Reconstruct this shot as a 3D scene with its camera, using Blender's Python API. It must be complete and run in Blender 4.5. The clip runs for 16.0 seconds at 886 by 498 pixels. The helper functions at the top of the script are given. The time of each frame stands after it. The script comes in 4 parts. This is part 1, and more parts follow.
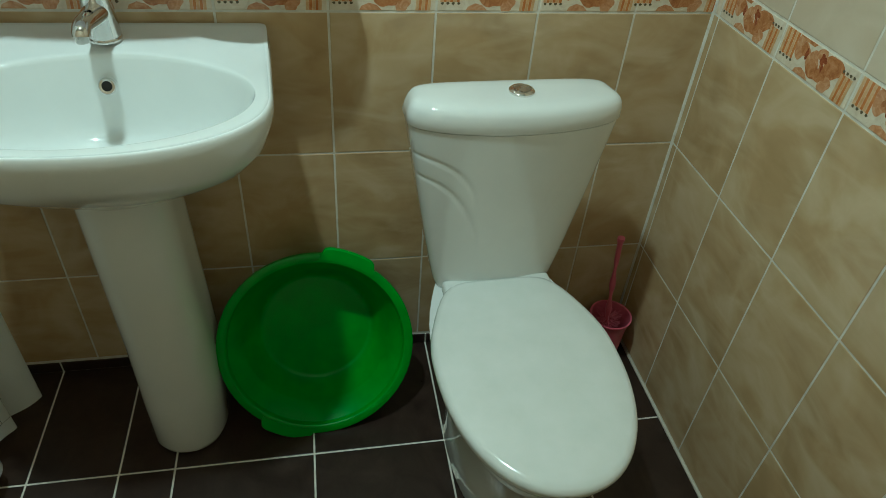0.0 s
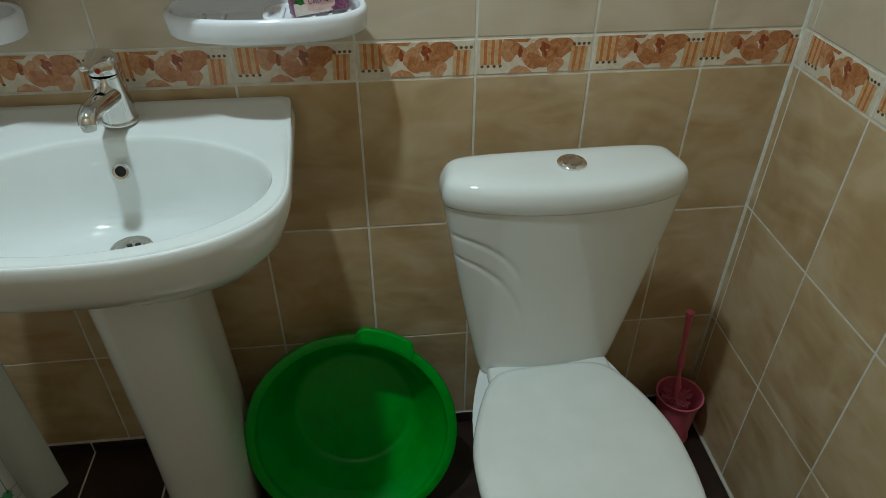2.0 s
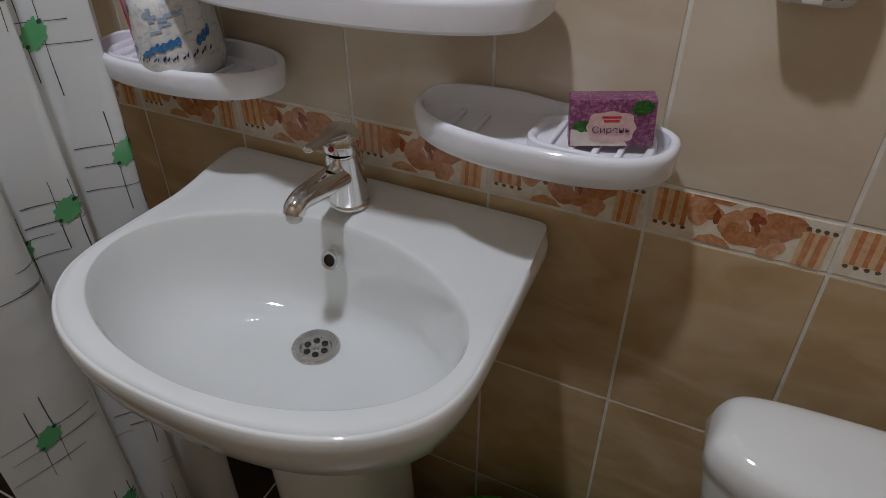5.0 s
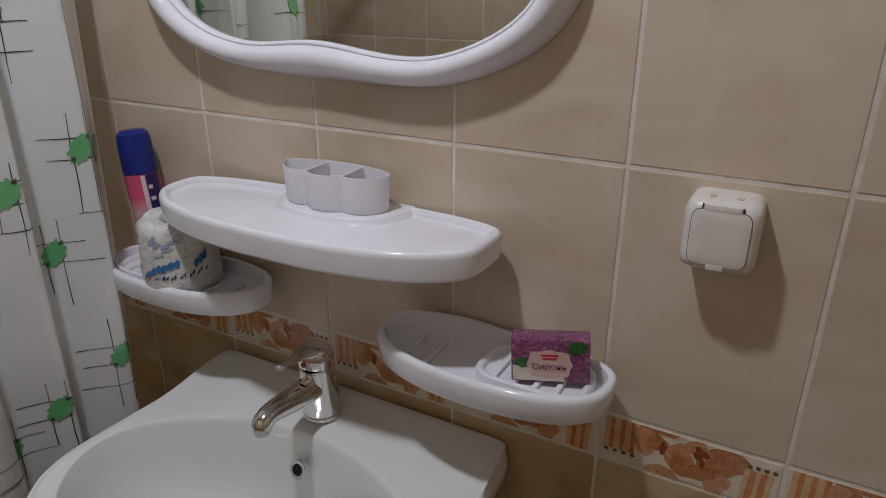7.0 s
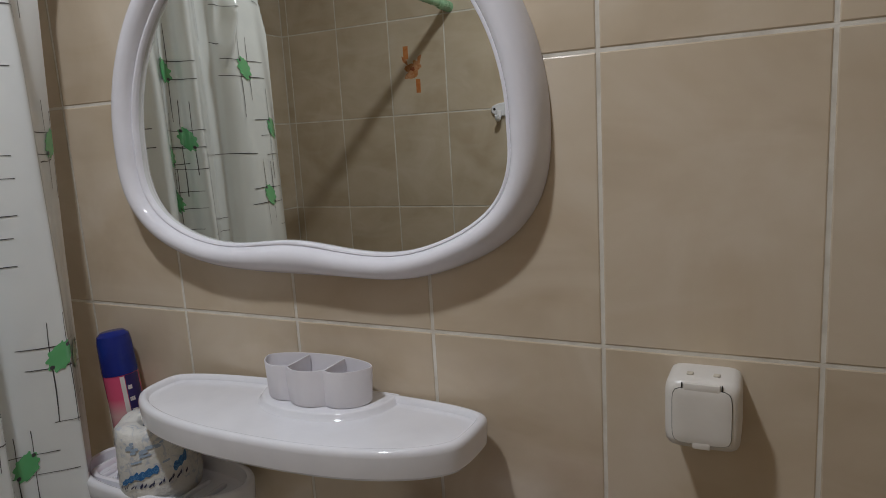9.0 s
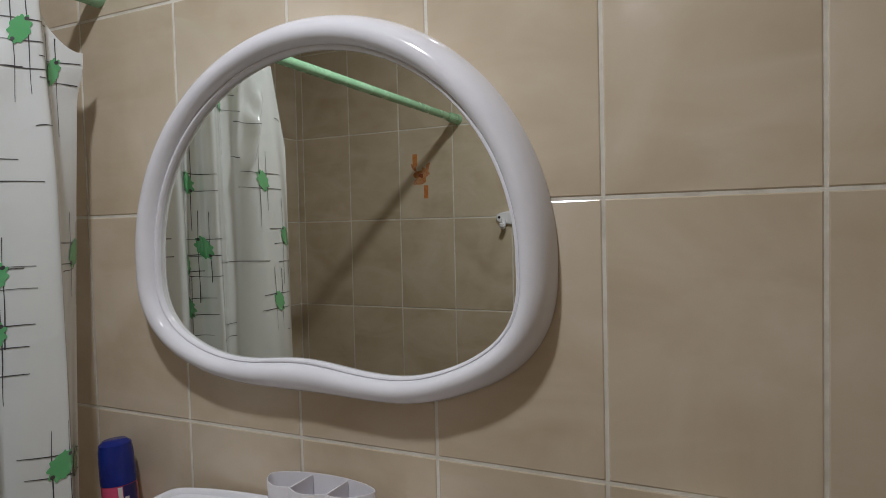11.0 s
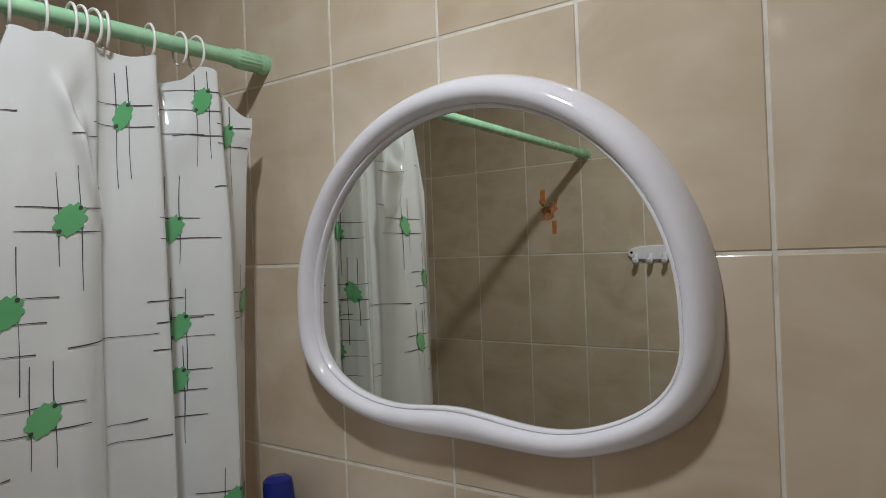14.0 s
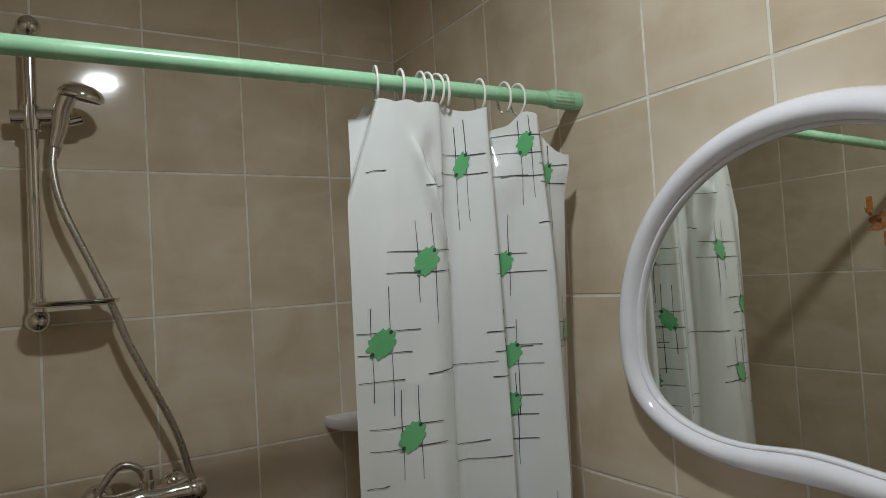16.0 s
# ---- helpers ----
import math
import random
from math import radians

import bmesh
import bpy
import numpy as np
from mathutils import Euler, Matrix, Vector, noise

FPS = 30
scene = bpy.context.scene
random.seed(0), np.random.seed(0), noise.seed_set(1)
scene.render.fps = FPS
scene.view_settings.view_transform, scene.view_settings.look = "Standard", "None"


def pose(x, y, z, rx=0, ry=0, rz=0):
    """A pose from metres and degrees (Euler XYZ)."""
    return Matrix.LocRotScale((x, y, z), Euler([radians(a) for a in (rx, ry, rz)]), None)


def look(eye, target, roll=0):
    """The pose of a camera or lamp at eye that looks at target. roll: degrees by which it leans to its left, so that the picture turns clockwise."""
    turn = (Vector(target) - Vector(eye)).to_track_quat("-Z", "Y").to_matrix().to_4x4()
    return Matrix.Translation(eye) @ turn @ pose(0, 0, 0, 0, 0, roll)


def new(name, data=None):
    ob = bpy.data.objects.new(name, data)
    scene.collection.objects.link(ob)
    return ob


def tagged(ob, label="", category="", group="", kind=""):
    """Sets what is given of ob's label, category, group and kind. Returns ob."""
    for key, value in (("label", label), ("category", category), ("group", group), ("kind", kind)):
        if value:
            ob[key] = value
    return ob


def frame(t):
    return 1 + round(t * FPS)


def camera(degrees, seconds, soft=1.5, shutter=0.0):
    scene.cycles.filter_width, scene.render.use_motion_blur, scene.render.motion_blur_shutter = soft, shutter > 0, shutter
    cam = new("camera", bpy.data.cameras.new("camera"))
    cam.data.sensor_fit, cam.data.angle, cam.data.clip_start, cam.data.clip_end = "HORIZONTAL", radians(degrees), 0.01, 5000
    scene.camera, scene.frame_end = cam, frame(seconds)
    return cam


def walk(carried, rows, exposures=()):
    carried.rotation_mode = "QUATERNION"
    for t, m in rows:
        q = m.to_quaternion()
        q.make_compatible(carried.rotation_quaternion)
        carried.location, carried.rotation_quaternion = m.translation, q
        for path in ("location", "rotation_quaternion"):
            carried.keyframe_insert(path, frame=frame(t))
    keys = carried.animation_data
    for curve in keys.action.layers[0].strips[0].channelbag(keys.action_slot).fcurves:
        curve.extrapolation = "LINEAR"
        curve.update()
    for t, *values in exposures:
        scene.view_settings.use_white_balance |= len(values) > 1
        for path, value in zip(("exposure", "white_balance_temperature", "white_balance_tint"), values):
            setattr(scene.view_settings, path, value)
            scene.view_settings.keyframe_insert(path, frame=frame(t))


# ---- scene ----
cam = camera(67.0, 16.0, soft=0.9)
PATH = [
    (0, (-0.837, -1.247, 1.359), (-0.493, 0.269, 0.101), 4.8),
    (0.5, (-0.824, -1.219, 1.357), (-0.491, 0.319, 0.123), 4.1),
    (1, (-0.819, -1.185, 1.354), (-0.502, 0.37, 0.138), 3.6),
    (1.5, (-0.79, -1.137, 1.351), (-0.539, 0.43, 0.134), 2.0),
    (2, (-0.779, -1.09, 1.356), (-0.606, 0.506, 0.164), 0.2),
    (2.5, (-0.809, -1.011, 1.343), (-0.696, 0.609, 0.176), 1.2),
    (3, (-0.845, -0.908, 1.346), (-0.87, 0.679, 0.129), 3.0),
    (3.5, (-0.861, -0.841, 1.34), (-1.042, 0.708, 0.089), 3.4),
    (3.7, (-0.86, -0.817, 1.342), (-1.107, 0.712, 0.077), 3.1),
    (6, (-0.657, -0.672, 1.408), (-1.548, 0.807, 0.398), -0.2),
    (6.5, (-0.657, -0.675, 1.437), (-1.54, 0.883, 0.546), 0.3),
    (7, (-0.653, -0.678, 1.459), (-1.541, 0.944, 0.699), 0.0),
    (7.5, (-0.656, -0.679, 1.477), (-1.552, 0.997, 0.855), -0.7),
    (8, (-0.652, -0.672, 1.496), (-1.55, 1.039, 0.981), -2.4),
    (8.5, (-0.651, -0.674, 1.505), (-1.534, 1.069, 1.079), -3.0),
    (9, (-0.651, -0.677, 1.51), (-1.532, 1.084, 1.162), -3.5),
    (9.5, (-0.65, -0.683, 1.523), (-1.527, 1.091, 1.234), -2.7),
    (10, (-0.65, -0.692, 1.533), (-1.525, 1.094, 1.319), -2.0),
    (12.3, (-0.651, -0.708, 1.583), (-1.536, 1.085, 1.584), -1.9),
    (12.5, (-0.655, -0.711, 1.584), (-1.539, 1.083, 1.588), -2.0),
    (13, (-0.667, -0.721, 1.586), (-1.606, 1.045, 1.591), -2.0),
    (13.5, (-0.677, -0.728, 1.588), (-1.742, 0.965, 1.596), -2.2),
    (14, (-0.684, -0.735, 1.592), (-1.856, 0.885, 1.598), -2.2),
    (14.5, (-0.693, -0.741, 1.602), (-2.0, 0.772, 1.612), -2.8),
    (15, (-0.708, -0.771, 1.607), (-2.149, 0.615, 1.633), -3.2),
    (15.5, (-0.714, -0.793, 1.619), (-2.294, 0.432, 1.669), -3.7),
    (16, (-0.724, -0.812, 1.624), (-2.422, 0.241, 1.708), -3.5),
]
# seconds, stops, kelvin, tint: the camera opens up and greens its picture at the start
EXPOSURES = [(0.0, 1.04, 4850, -25), (1.5, 0.89, 4950, -14), (2.5, 0.59, 5000, -6), (3.5, 0.35, 5150, 2), (6.0, 0.14, 5450, 17), (9.0, -0.15, 5570, 11), (12.5, -0.16, 5600, 10), (14.5, -0.18, 5600, 8), (16.0, -0.22, 5550, 4)]
walk(cam, [(t, look(eye, target, roll)) for t, eye, target, roll in PATH], EXPOSURES)

# ---- light ----
world = bpy.data.worlds.new("World")
scene.world = world
world.use_nodes = True
world.node_tree.nodes["Background"].inputs[0].default_value = (0.05, 0.05, 0.055, 1)
world.node_tree.nodes["Background"].inputs[1].default_value = 0.2

LAMP = (-1.115, -0.577, 2.388)
lamp_data = bpy.data.lights.new("lamp_light", "AREA")
lamp_data.shape, lamp_data.size = "DISK", 0.085
lamp_data.energy, lamp_data.color = 7.7, (1.0, 0.945, 0.865)
lamp_light = new("lamp_light", lamp_data)
lamp_light.matrix_world = pose(LAMP[0], LAMP[1], LAMP[2] - 0.004)

# ---- room numbers ----
PX, PZ = 0.202, 0.302            # tile pitch
XE, XW, YN, YS = -0.030, -2.222, 0.0, -1.31
ZB, BAND = 0.908, 0.066          # border bottom, border height
ZC = 2.45                        # ceiling
GROUT = 0.0044


# ---- materials ----
class Mat:
    """A node material with a Principled shader and short ways to add nodes."""

    def __init__(self, name, color=(0.8, 0.8, 0.8), rough=0.4, metal=0.0, spec=0.5, coat=0.0):
        self.m = bpy.data.materials.new(name)
        self.m.use_nodes = True
        self.t = self.m.node_tree
        self.b = self.t.nodes["Principled BSDF"]
        self.b.inputs["Base Color"].default_value = (*color, 1)
        self.b.inputs["Roughness"].default_value = rough
        self.b.inputs["Metallic"].default_value = metal
        self.b.inputs["Specular IOR Level"].default_value = spec
        self.b.inputs["Coat Weight"].default_value = coat
        self.b.inputs["Coat Roughness"].default_value = 0.03

    def node(self, kind, **values):
        n = self.t.nodes.new(kind)
        for k, v in values.items():
            n.inputs[k.replace("_", " ")].default_value = v
        return n

    def link(self, a, b):
        self.t.links.new(a, b)

    def coords(self, scale=(1, 1, 1), shift=False, turn=(0, 0, 0)):
        c, mp = self.node("ShaderNodeTexCoord"), self.node("ShaderNodeMapping")
        mp.inputs["Scale"].default_value = scale
        mp.inputs["Rotation"].default_value = turn
        self.link(c.outputs["Object"], mp.inputs["Vector"])
        if shift:
            info, mul = self.node("ShaderNodeObjectInfo"), self.node("ShaderNodeVectorMath")
            mul.operation = "SCALE"
            mul.inputs[0].default_value = (37.0, 11.0, 23.0)
            self.link(info.outputs["Random"], mul.inputs["Scale"])
            self.link(mul.outputs["Vector"], mp.inputs["Location"])
        return mp.outputs["Vector"]

    def noise(self, vec, scale, detail=4.0, rough=0.55, distort=0.0):
        n = self.node("ShaderNodeTexNoise", Scale=scale, Detail=detail, Roughness=rough, Distortion=distort)
        self.link(vec, n.inputs["Vector"])
        return n.outputs["Fac"]

    def ramp(self, fac, stops):
        r = self.node("ShaderNodeValToRGB")
        e = r.color_ramp.elements
        while len(e) < len(stops):
            e.new(0.5)
        for k, (p, c) in enumerate(stops):
            e[k].position, e[k].color = p, (*c, 1)
        self.link(fac, r.inputs["Fac"])
        return r.outputs["Color"]

    def mix(self, fac, a, b, kind="MIX"):
        n = self.t.nodes.new("ShaderNodeMix")
        n.data_type, n.blend_type = "RGBA", kind
        for sock, v in ((n.inputs[0], fac), (n.inputs[6], a), (n.inputs[7], b)):
            if isinstance(v, (int, float)):
                sock.default_value = v
            elif isinstance(v, tuple):
                sock.default_value = (*v, 1)
            else:
                self.link(v, sock)
        return n.outputs[2]

    def color(self, out):
        self.link(out, self.b.inputs["Base Color"])
        return self

    def rough(self, fac, low, high):
        n = self.node("ShaderNodeMapRange")
        n.inputs[3].default_value, n.inputs[4].default_value = low, high
        self.link(fac, n.inputs[0])
        self.link(n.outputs[0], self.b.inputs["Roughness"])
        return self

    def bump(self, fac, strength, distance=0.001):
        n = self.node("ShaderNodeBump", Strength=strength, Distance=distance)
        self.link(fac, n.inputs["Height"])
        self.link(n.outputs["Normal"], self.b.inputs["Normal"])
        return self


def tile_material(name, dark, mid, light, rough, streak):
    m = Mat(name, mid, rough)
    v = m.coords((1, 1, 1), True)
    s = m.coords((2.2, 2.2, 6.0), True, (0, 0.75, 0))
    cloud = m.noise(v, 6.5, 4, 0.5, 0.6)
    vein = m.noise(s, 2.4, 3, 0.5, 0.9)
    fine = m.noise(v, 260, 2, 0.5)
    base = m.ramp(cloud, [(0.3, dark), (0.52, mid), (0.75, light)])
    veins = m.ramp(vein, [(0.42, (0, 0, 0)), (0.60, (0.5, 0.5, 0.5)), (0.72, (1, 1, 1))])
    scale = m.node("ShaderNodeMath")
    scale.operation = "MULTIPLY"
    m.link(veins, scale.inputs[0])
    scale.inputs[1].default_value = streak
    out = m.mix(scale.outputs[0], base, light)
    info = m.node("ShaderNodeObjectInfo")
    tone = m.ramp(info.outputs["Random"], [(0.0, (0.93, 0.93, 0.93)), (1.0, (1.0, 1.0, 1.0))])
    out = m.mix(1.0, out, tone, "MULTIPLY")
    m.color(out).rough(fine, rough - 0.03, rough + 0.05)
    wavy = m.noise(v, 14, 2, 0.4)
    m.bump(wavy, 0.15, 0.0005)
    return m.m


tile_dark = tile_material("tan_tile_glaze", (0.42, 0.290, 0.138), (0.53, 0.382, 0.200), (0.68, 0.55, 0.355), 0.15, 0.8)
tile_light = tile_material("beige_tile_glaze", (0.545, 0.447, 0.318), (0.625, 0.525, 0.388), (0.71, 0.625, 0.50), 0.075, 0.60)


def grout_material():
    m = Mat("grout", (0.62, 0.58, 0.50), 0.85)
    v = m.coords()
    a, b = m.noise(v, 30, 4), m.noise(v, 700, 3)
    m.color(m.ramp(a, [(0.3, (0.62, 0.58, 0.50)), (0.6, (0.78, 0.75, 0.67))])).bump(b, 0.5, 0.0006)
    return m.m


grout = grout_material()


def floor_material():
    m = Mat("dark_floor_glaze", (0.03, 0.018, 0.014), 0.32)
    v = m.coords((1, 1, 1), True)
    a, b = m.noise(v, 14, 6, 0.65, 0.8), m.noise(v, 300, 3)
    m.color(m.ramp(a, [(0.3, (0.016, 0.009, 0.007)), (0.6, (0.034, 0.020, 0.015)), (0.8, (0.050, 0.031, 0.024))]))
    m.rough(a, 0.22, 0.42).bump(b, 0.2, 0.0005)
    return m.m


floor_glaze = floor_material()


def ceramic_material():
    m = Mat("white_ceramic", (0.80, 0.80, 0.77), 0.09, coat=0.4)
    v = m.coords()
    a, b = m.noise(v, 6, 4), m.noise(v, 90, 3)
    m.color(m.ramp(a, [(0.3, (0.765, 0.775, 0.755)), (0.7, (0.81, 0.82, 0.80))])).rough(b, 0.035, 0.065)
    return m.m


def plastic_material(name, low, high, r0, r1, bump=0.05):
    m = Mat(name, high, r0)
    v = m.coords()
    a, b = m.noise(v, 18, 4), m.noise(v, 500, 2)
    m.color(m.ramp(a, [(0.3, low), (0.7, high)])).rough(a, r0, r1).bump(b, bump, 0.0004)
    return m.m


ceramic = ceramic_material()
white_plastic = plastic_material("white_plastic", (0.80, 0.80, 0.84), (0.86, 0.86, 0.90), 0.06, 0.10)
frame_plastic = plastic_material("glossy_white_plastic", (0.79, 0.78, 0.83), (0.84, 0.83, 0.88), 0.05, 0.09)
seat_plastic = plastic_material("seat_plastic", (0.73, 0.75, 0.71), (0.78, 0.79, 0.76), 0.12, 0.2)
cup_plastic = plastic_material("matt_white_plastic", (0.74, 0.72, 0.76), (0.80, 0.78, 0.81), 0.42, 0.55)
socket_plastic = plastic_material("socket_plastic", (0.74, 0.71, 0.66), (0.80, 0.77, 0.72), 0.25, 0.38)
green_plastic = plastic_material("green_plastic", (0.022, 0.26, 0.003), (0.032, 0.34, 0.005), 0.34, 0.46)
pink_plastic = plastic_material("pink_plastic", (0.55, 0.10, 0.17), (0.66, 0.15, 0.23), 0.3, 0.42)
rod_paint = plastic_material("mint_green_paint", (0.33, 0.60, 0.36), (0.42, 0.69, 0.45), 0.22, 0.32)
ring_plastic = plastic_material("ring_plastic", (0.74, 0.74, 0.70), (0.82, 0.82, 0.78), 0.25, 0.35)
blue_plastic = plastic_material("blue_plastic", (0.006, 0.014, 0.16), (0.012, 0.030, 0.26), 0.18, 0.28)
seal = plastic_material("corner_sealant", (0.60, 0.55, 0.45), (0.70, 0.65, 0.55), 0.4, 0.6)
ceiling_paint = plastic_material("ceiling_paint", (0.80, 0.79, 0.77), (0.86, 0.85, 0.83), 0.8, 0.9)
ink = Mat("grey_black_ink", (0.06, 0.056, 0.06), 0.35).m
gap_black = Mat("dark_gap", (0.012, 0.011, 0.010), 0.6).m


def chrome_material(name, color, r0, r1):
    m = Mat(name, color, r0, 1.0)
    v = m.coords()
    m.rough(m.noise(v, 60, 4), r0, r1)
    return m.m


chrome = chrome_material("chrome", (0.74, 0.72, 0.70), 0.05, 0.14)
steel = chrome_material("brushed_steel", (0.55, 0.53, 0.50), 0.22, 0.34)
mirror_glass = Mat("mirror_silver", (0.82, 0.84, 0.79), 0.006, 1.0).m


def vinyl_material(name, low, high, through_part):
    m = Mat(name, high, 0.22)
    v = m.coords()
    a = m.noise(v, 7, 4)
    col = m.ramp(a, [(0.3, low), (0.7, high)])
    m.b.inputs["Specular IOR Level"].default_value = 0.75
    m.b.inputs["Coat Weight"].default_value, m.b.inputs["Coat Roughness"].default_value = 0.7, 0.06
    m.color(col).rough(a, 0.08, 0.14).bump(m.noise(v, 6, 2, 0.45, 1.2), 0.40, 0.008)
    tr, mixer = m.node("ShaderNodeBsdfTranslucent"), m.node("ShaderNodeMixShader", Fac=through_part)
    m.link(col, tr.inputs["Color"])
    out = m.t.nodes["Material Output"]
    m.link(m.b.outputs[0], mixer.inputs[1])
    m.link(tr.outputs[0], mixer.inputs[2])
    m.link(mixer.outputs[0], out.inputs["Surface"])
    return m.m


vinyl = vinyl_material("white_vinyl", (0.85, 0.88, 0.88), (0.91, 0.935, 0.93), 0.22)
green_ink = vinyl_material("green_ink", (0.13, 0.44, 0.17), (0.20, 0.56, 0.24), 0.12)


def print_material(name, a, b, c, scale):
    m = Mat(name, b, 0.18)
    v = m.coords((1, 1, 1), True)
    n = m.noise(v, scale, 5, 0.65, 1.5)
    m.color(m.ramp(n, [(0.30, a), (0.5, b), (0.72, c)])).rough(n, 0.14, 0.24)
    return m.m


petal = print_material("petal_print", (0.30, 0.105, 0.035), (0.45, 0.190, 0.070), (0.58, 0.31, 0.15), 60)
petal_pale = print_material("pale_petal_print", (0.42, 0.18, 0.075), (0.55, 0.28, 0.13), (0.66, 0.42, 0.25), 70)
petal_heart = print_material("petal_heart_print", (0.16, 0.04, 0.015), (0.27, 0.07, 0.025), (0.40, 0.12, 0.05), 160)
stripe_a = print_material("stripe_print", (0.46, 0.15, 0.04), (0.55, 0.21, 0.06), (0.62, 0.29, 0.10), 50)
stripe_b = print_material("pale_stripe_print", (0.58, 0.33, 0.14), (0.66, 0.42, 0.21), (0.72, 0.52, 0.30), 50)
dot_ink = Mat("olive_dots", (0.10, 0.075, 0.03), 0.3).m
band_ground = print_material("cream_glaze", (0.64, 0.54, 0.40), (0.74, 0.65, 0.51), (0.81, 0.74, 0.61), 40)


# ---- building helpers ----
def bm_to(name, bm, mats, smooth=True):
    me = bpy.data.meshes.new(name)
    bmesh.ops.recalc_face_normals(bm, faces=bm.faces)
    bm.to_mesh(me)
    bm.free()
    for m in mats if isinstance(mats, (list, tuple)) else [mats]:
        me.materials.append(m)
    if smooth:
        me.polygons.foreach_set("use_smooth", [True] * len(me.polygons))
    return me


def sharp(me, degrees=40):
    me.set_sharp_from_angle(angle=radians(degrees))
    return me


def part(name, bm, material, parent, label="", at=None, edge=40):
    me = bm if isinstance(bm, bpy.types.Mesh) else sharp(bm_to(name, bm, material), edge)
    ob = new(name, me)
    ob.parent = parent
    if at is not None:
        ob.matrix_basis = at
    return tagged(ob, label)


def thing(name, at, label, category, group="", kind=""):
    ob = new(name)
    ob.empty_display_size = 0.05
    ob.matrix_basis = at
    return tagged(ob, label, category, group, kind)


def box(bm, x0, x1, y0, y1, z0, z1, bevel=0.0, seg=2):
    r = bmesh.ops.create_cube(bm, size=1)
    bmesh.ops.transform(bm, verts=r["verts"], matrix=Matrix.Translation(((x0 + x1) / 2, (y0 + y1) / 2, (z0 + z1) / 2)) @ Matrix.Diagonal((x1 - x0, y1 - y0, z1 - z0, 1)))
    if bevel:
        edges = list({e for v in r["verts"] for e in v.link_edges})
        bmesh.ops.bevel(bm, geom=edges, offset=bevel, segments=seg, profile=0.5, affect="EDGES")
    return bm


def loft(bm, rings, cap_start=True, cap_end=True, closed=True):
    """Joins rings of equally many points."""
    rows = [[bm.verts.new(p) for p in ring] for ring in rings]
    n = len(rows[0])
    for a, b in zip(rows, rows[1:]):
        for k in range(n if closed else n - 1):
            j = (k + 1) % n
            bm.faces.new((a[k], a[j], b[j], b[k]))
    if cap_start:
        bm.faces.new(rows[0][::-1])
    if cap_end:
        bm.faces.new(rows[-1])
    return bm


def spin(bm, profile, n=32, m=Matrix()):
    """A turned shape from (radius, z) pairs; a zero radius closes it."""
    rings = []
    for r, z in profile:
        rr = max(r, 1e-5)
        rings.append([m @ Vector((rr * math.cos(2 * math.pi * k / n), rr * math.sin(2 * math.pi * k / n), z)) for k in range(n)])
    return loft(bm, rings)


def smooth_path(points, steps=8):
    """A Catmull-Rom line through points."""
    p = [Vector(q) for q in points]
    p = [2 * p[0] - p[1]] + p + [2 * p[-1] - p[-2]]
    out = []
    for k in range(1, len(p) - 2):
        a, b, c, d = p[k - 1:k + 3]
        for s in range(steps):
            t = s / steps
            out.append(0.5 * (2 * b + (c - a) * t + (2 * a - 5 * b + 4 * c - d) * t * t + (3 * b - a - 3 * c + d) * t ** 3))
    out.append(p[-2])
    return out


def tube(bm, path, radius, n=14, flat=1.0):
    """A tube along a path; radius is a number or a function of 0..1."""
    rings, up = [], Vector((0.13, 0.29, 0.95))
    for k, p in enumerate(path):
        d = (path[min(k + 1, len(path) - 1)] - path[max(k - 1, 0)]).normalized()
        side = d.cross(up)
        if side.length < 1e-3:
            side = d.cross(Vector((1, 0, 0)))
        side.normalize()
        top = side.cross(d).normalized()
        r = radius(k / (len(path) - 1)) if callable(radius) else radius
        rings.append([p + side * r * math.cos(2 * math.pi * j / n) + top * r * flat * math.sin(2 * math.pi * j / n) for j in range(n)])
        up = top
    return loft(bm, rings)


def superloop(hx, hy, power, n, cx=0.0, cy=0.0):
    pts = []
    for k in range(n):
        a = 2 * math.pi * k / n
        c, s = math.cos(a), math.sin(a)
        r = (abs(c) ** power + abs(s) ** power) ** (-1 / power)
        pts.append((cx + hx * r * c, cy + hy * r * s))
    return pts


def smoothstep(a, b, x):
    t = min(1.0, max(0.0, (x - a) / (b - a)))
    return t * t * (3 - 2 * t)


# ---- structure ----
def slab(name, x0, x1, y0, y1, z0, z1, material, label, category):
    ob = new(name, bm_to(name, box(bmesh.new(), x0, x1, y0, y1, z0, z1), material, False))
    return tagged(ob, label, category, kind="structure")


BACK = 0.0010   # grout lies this far behind the faces of the tiles
wall_north = slab("wall_north", XW - 0.12, XE + 0.12, YN + BACK, 0.12, -0.1, ZC, grout, "back wall clad in tan and beige ceramic tiles", "wall")
wall_south = slab("wall_south", XW - 0.12, XE + 0.12, YS - 0.12, YS - BACK, -0.1, ZC, grout, "beige tiled wall opposite the mirror", "wall")
wall_east = slab("wall_east", XE + BACK, XE + 0.12, YS - BACK, YN + BACK, -0.1, ZC, grout, "side wall with tan tiles, flower border and beige tiles", "wall")
wall_west = slab("wall_west", XW - 0.12, XW - BACK, YS - BACK, YN + BACK, -0.1, ZC, grout, "beige tiled wall behind the shower", "wall")
floor = slab("floor", XW - 0.0, XE + 0.0, YS, YN, -0.1, -BACK, grout, "dark brown tiled floor with pale joints", "floor")
ceiling = slab("ceiling", XW - 0.12, XE + 0.12, YS - 0.12, 0.12, ZC, ZC + 0.1, ceiling_paint, "plain white painted ceiling", "ceiling")

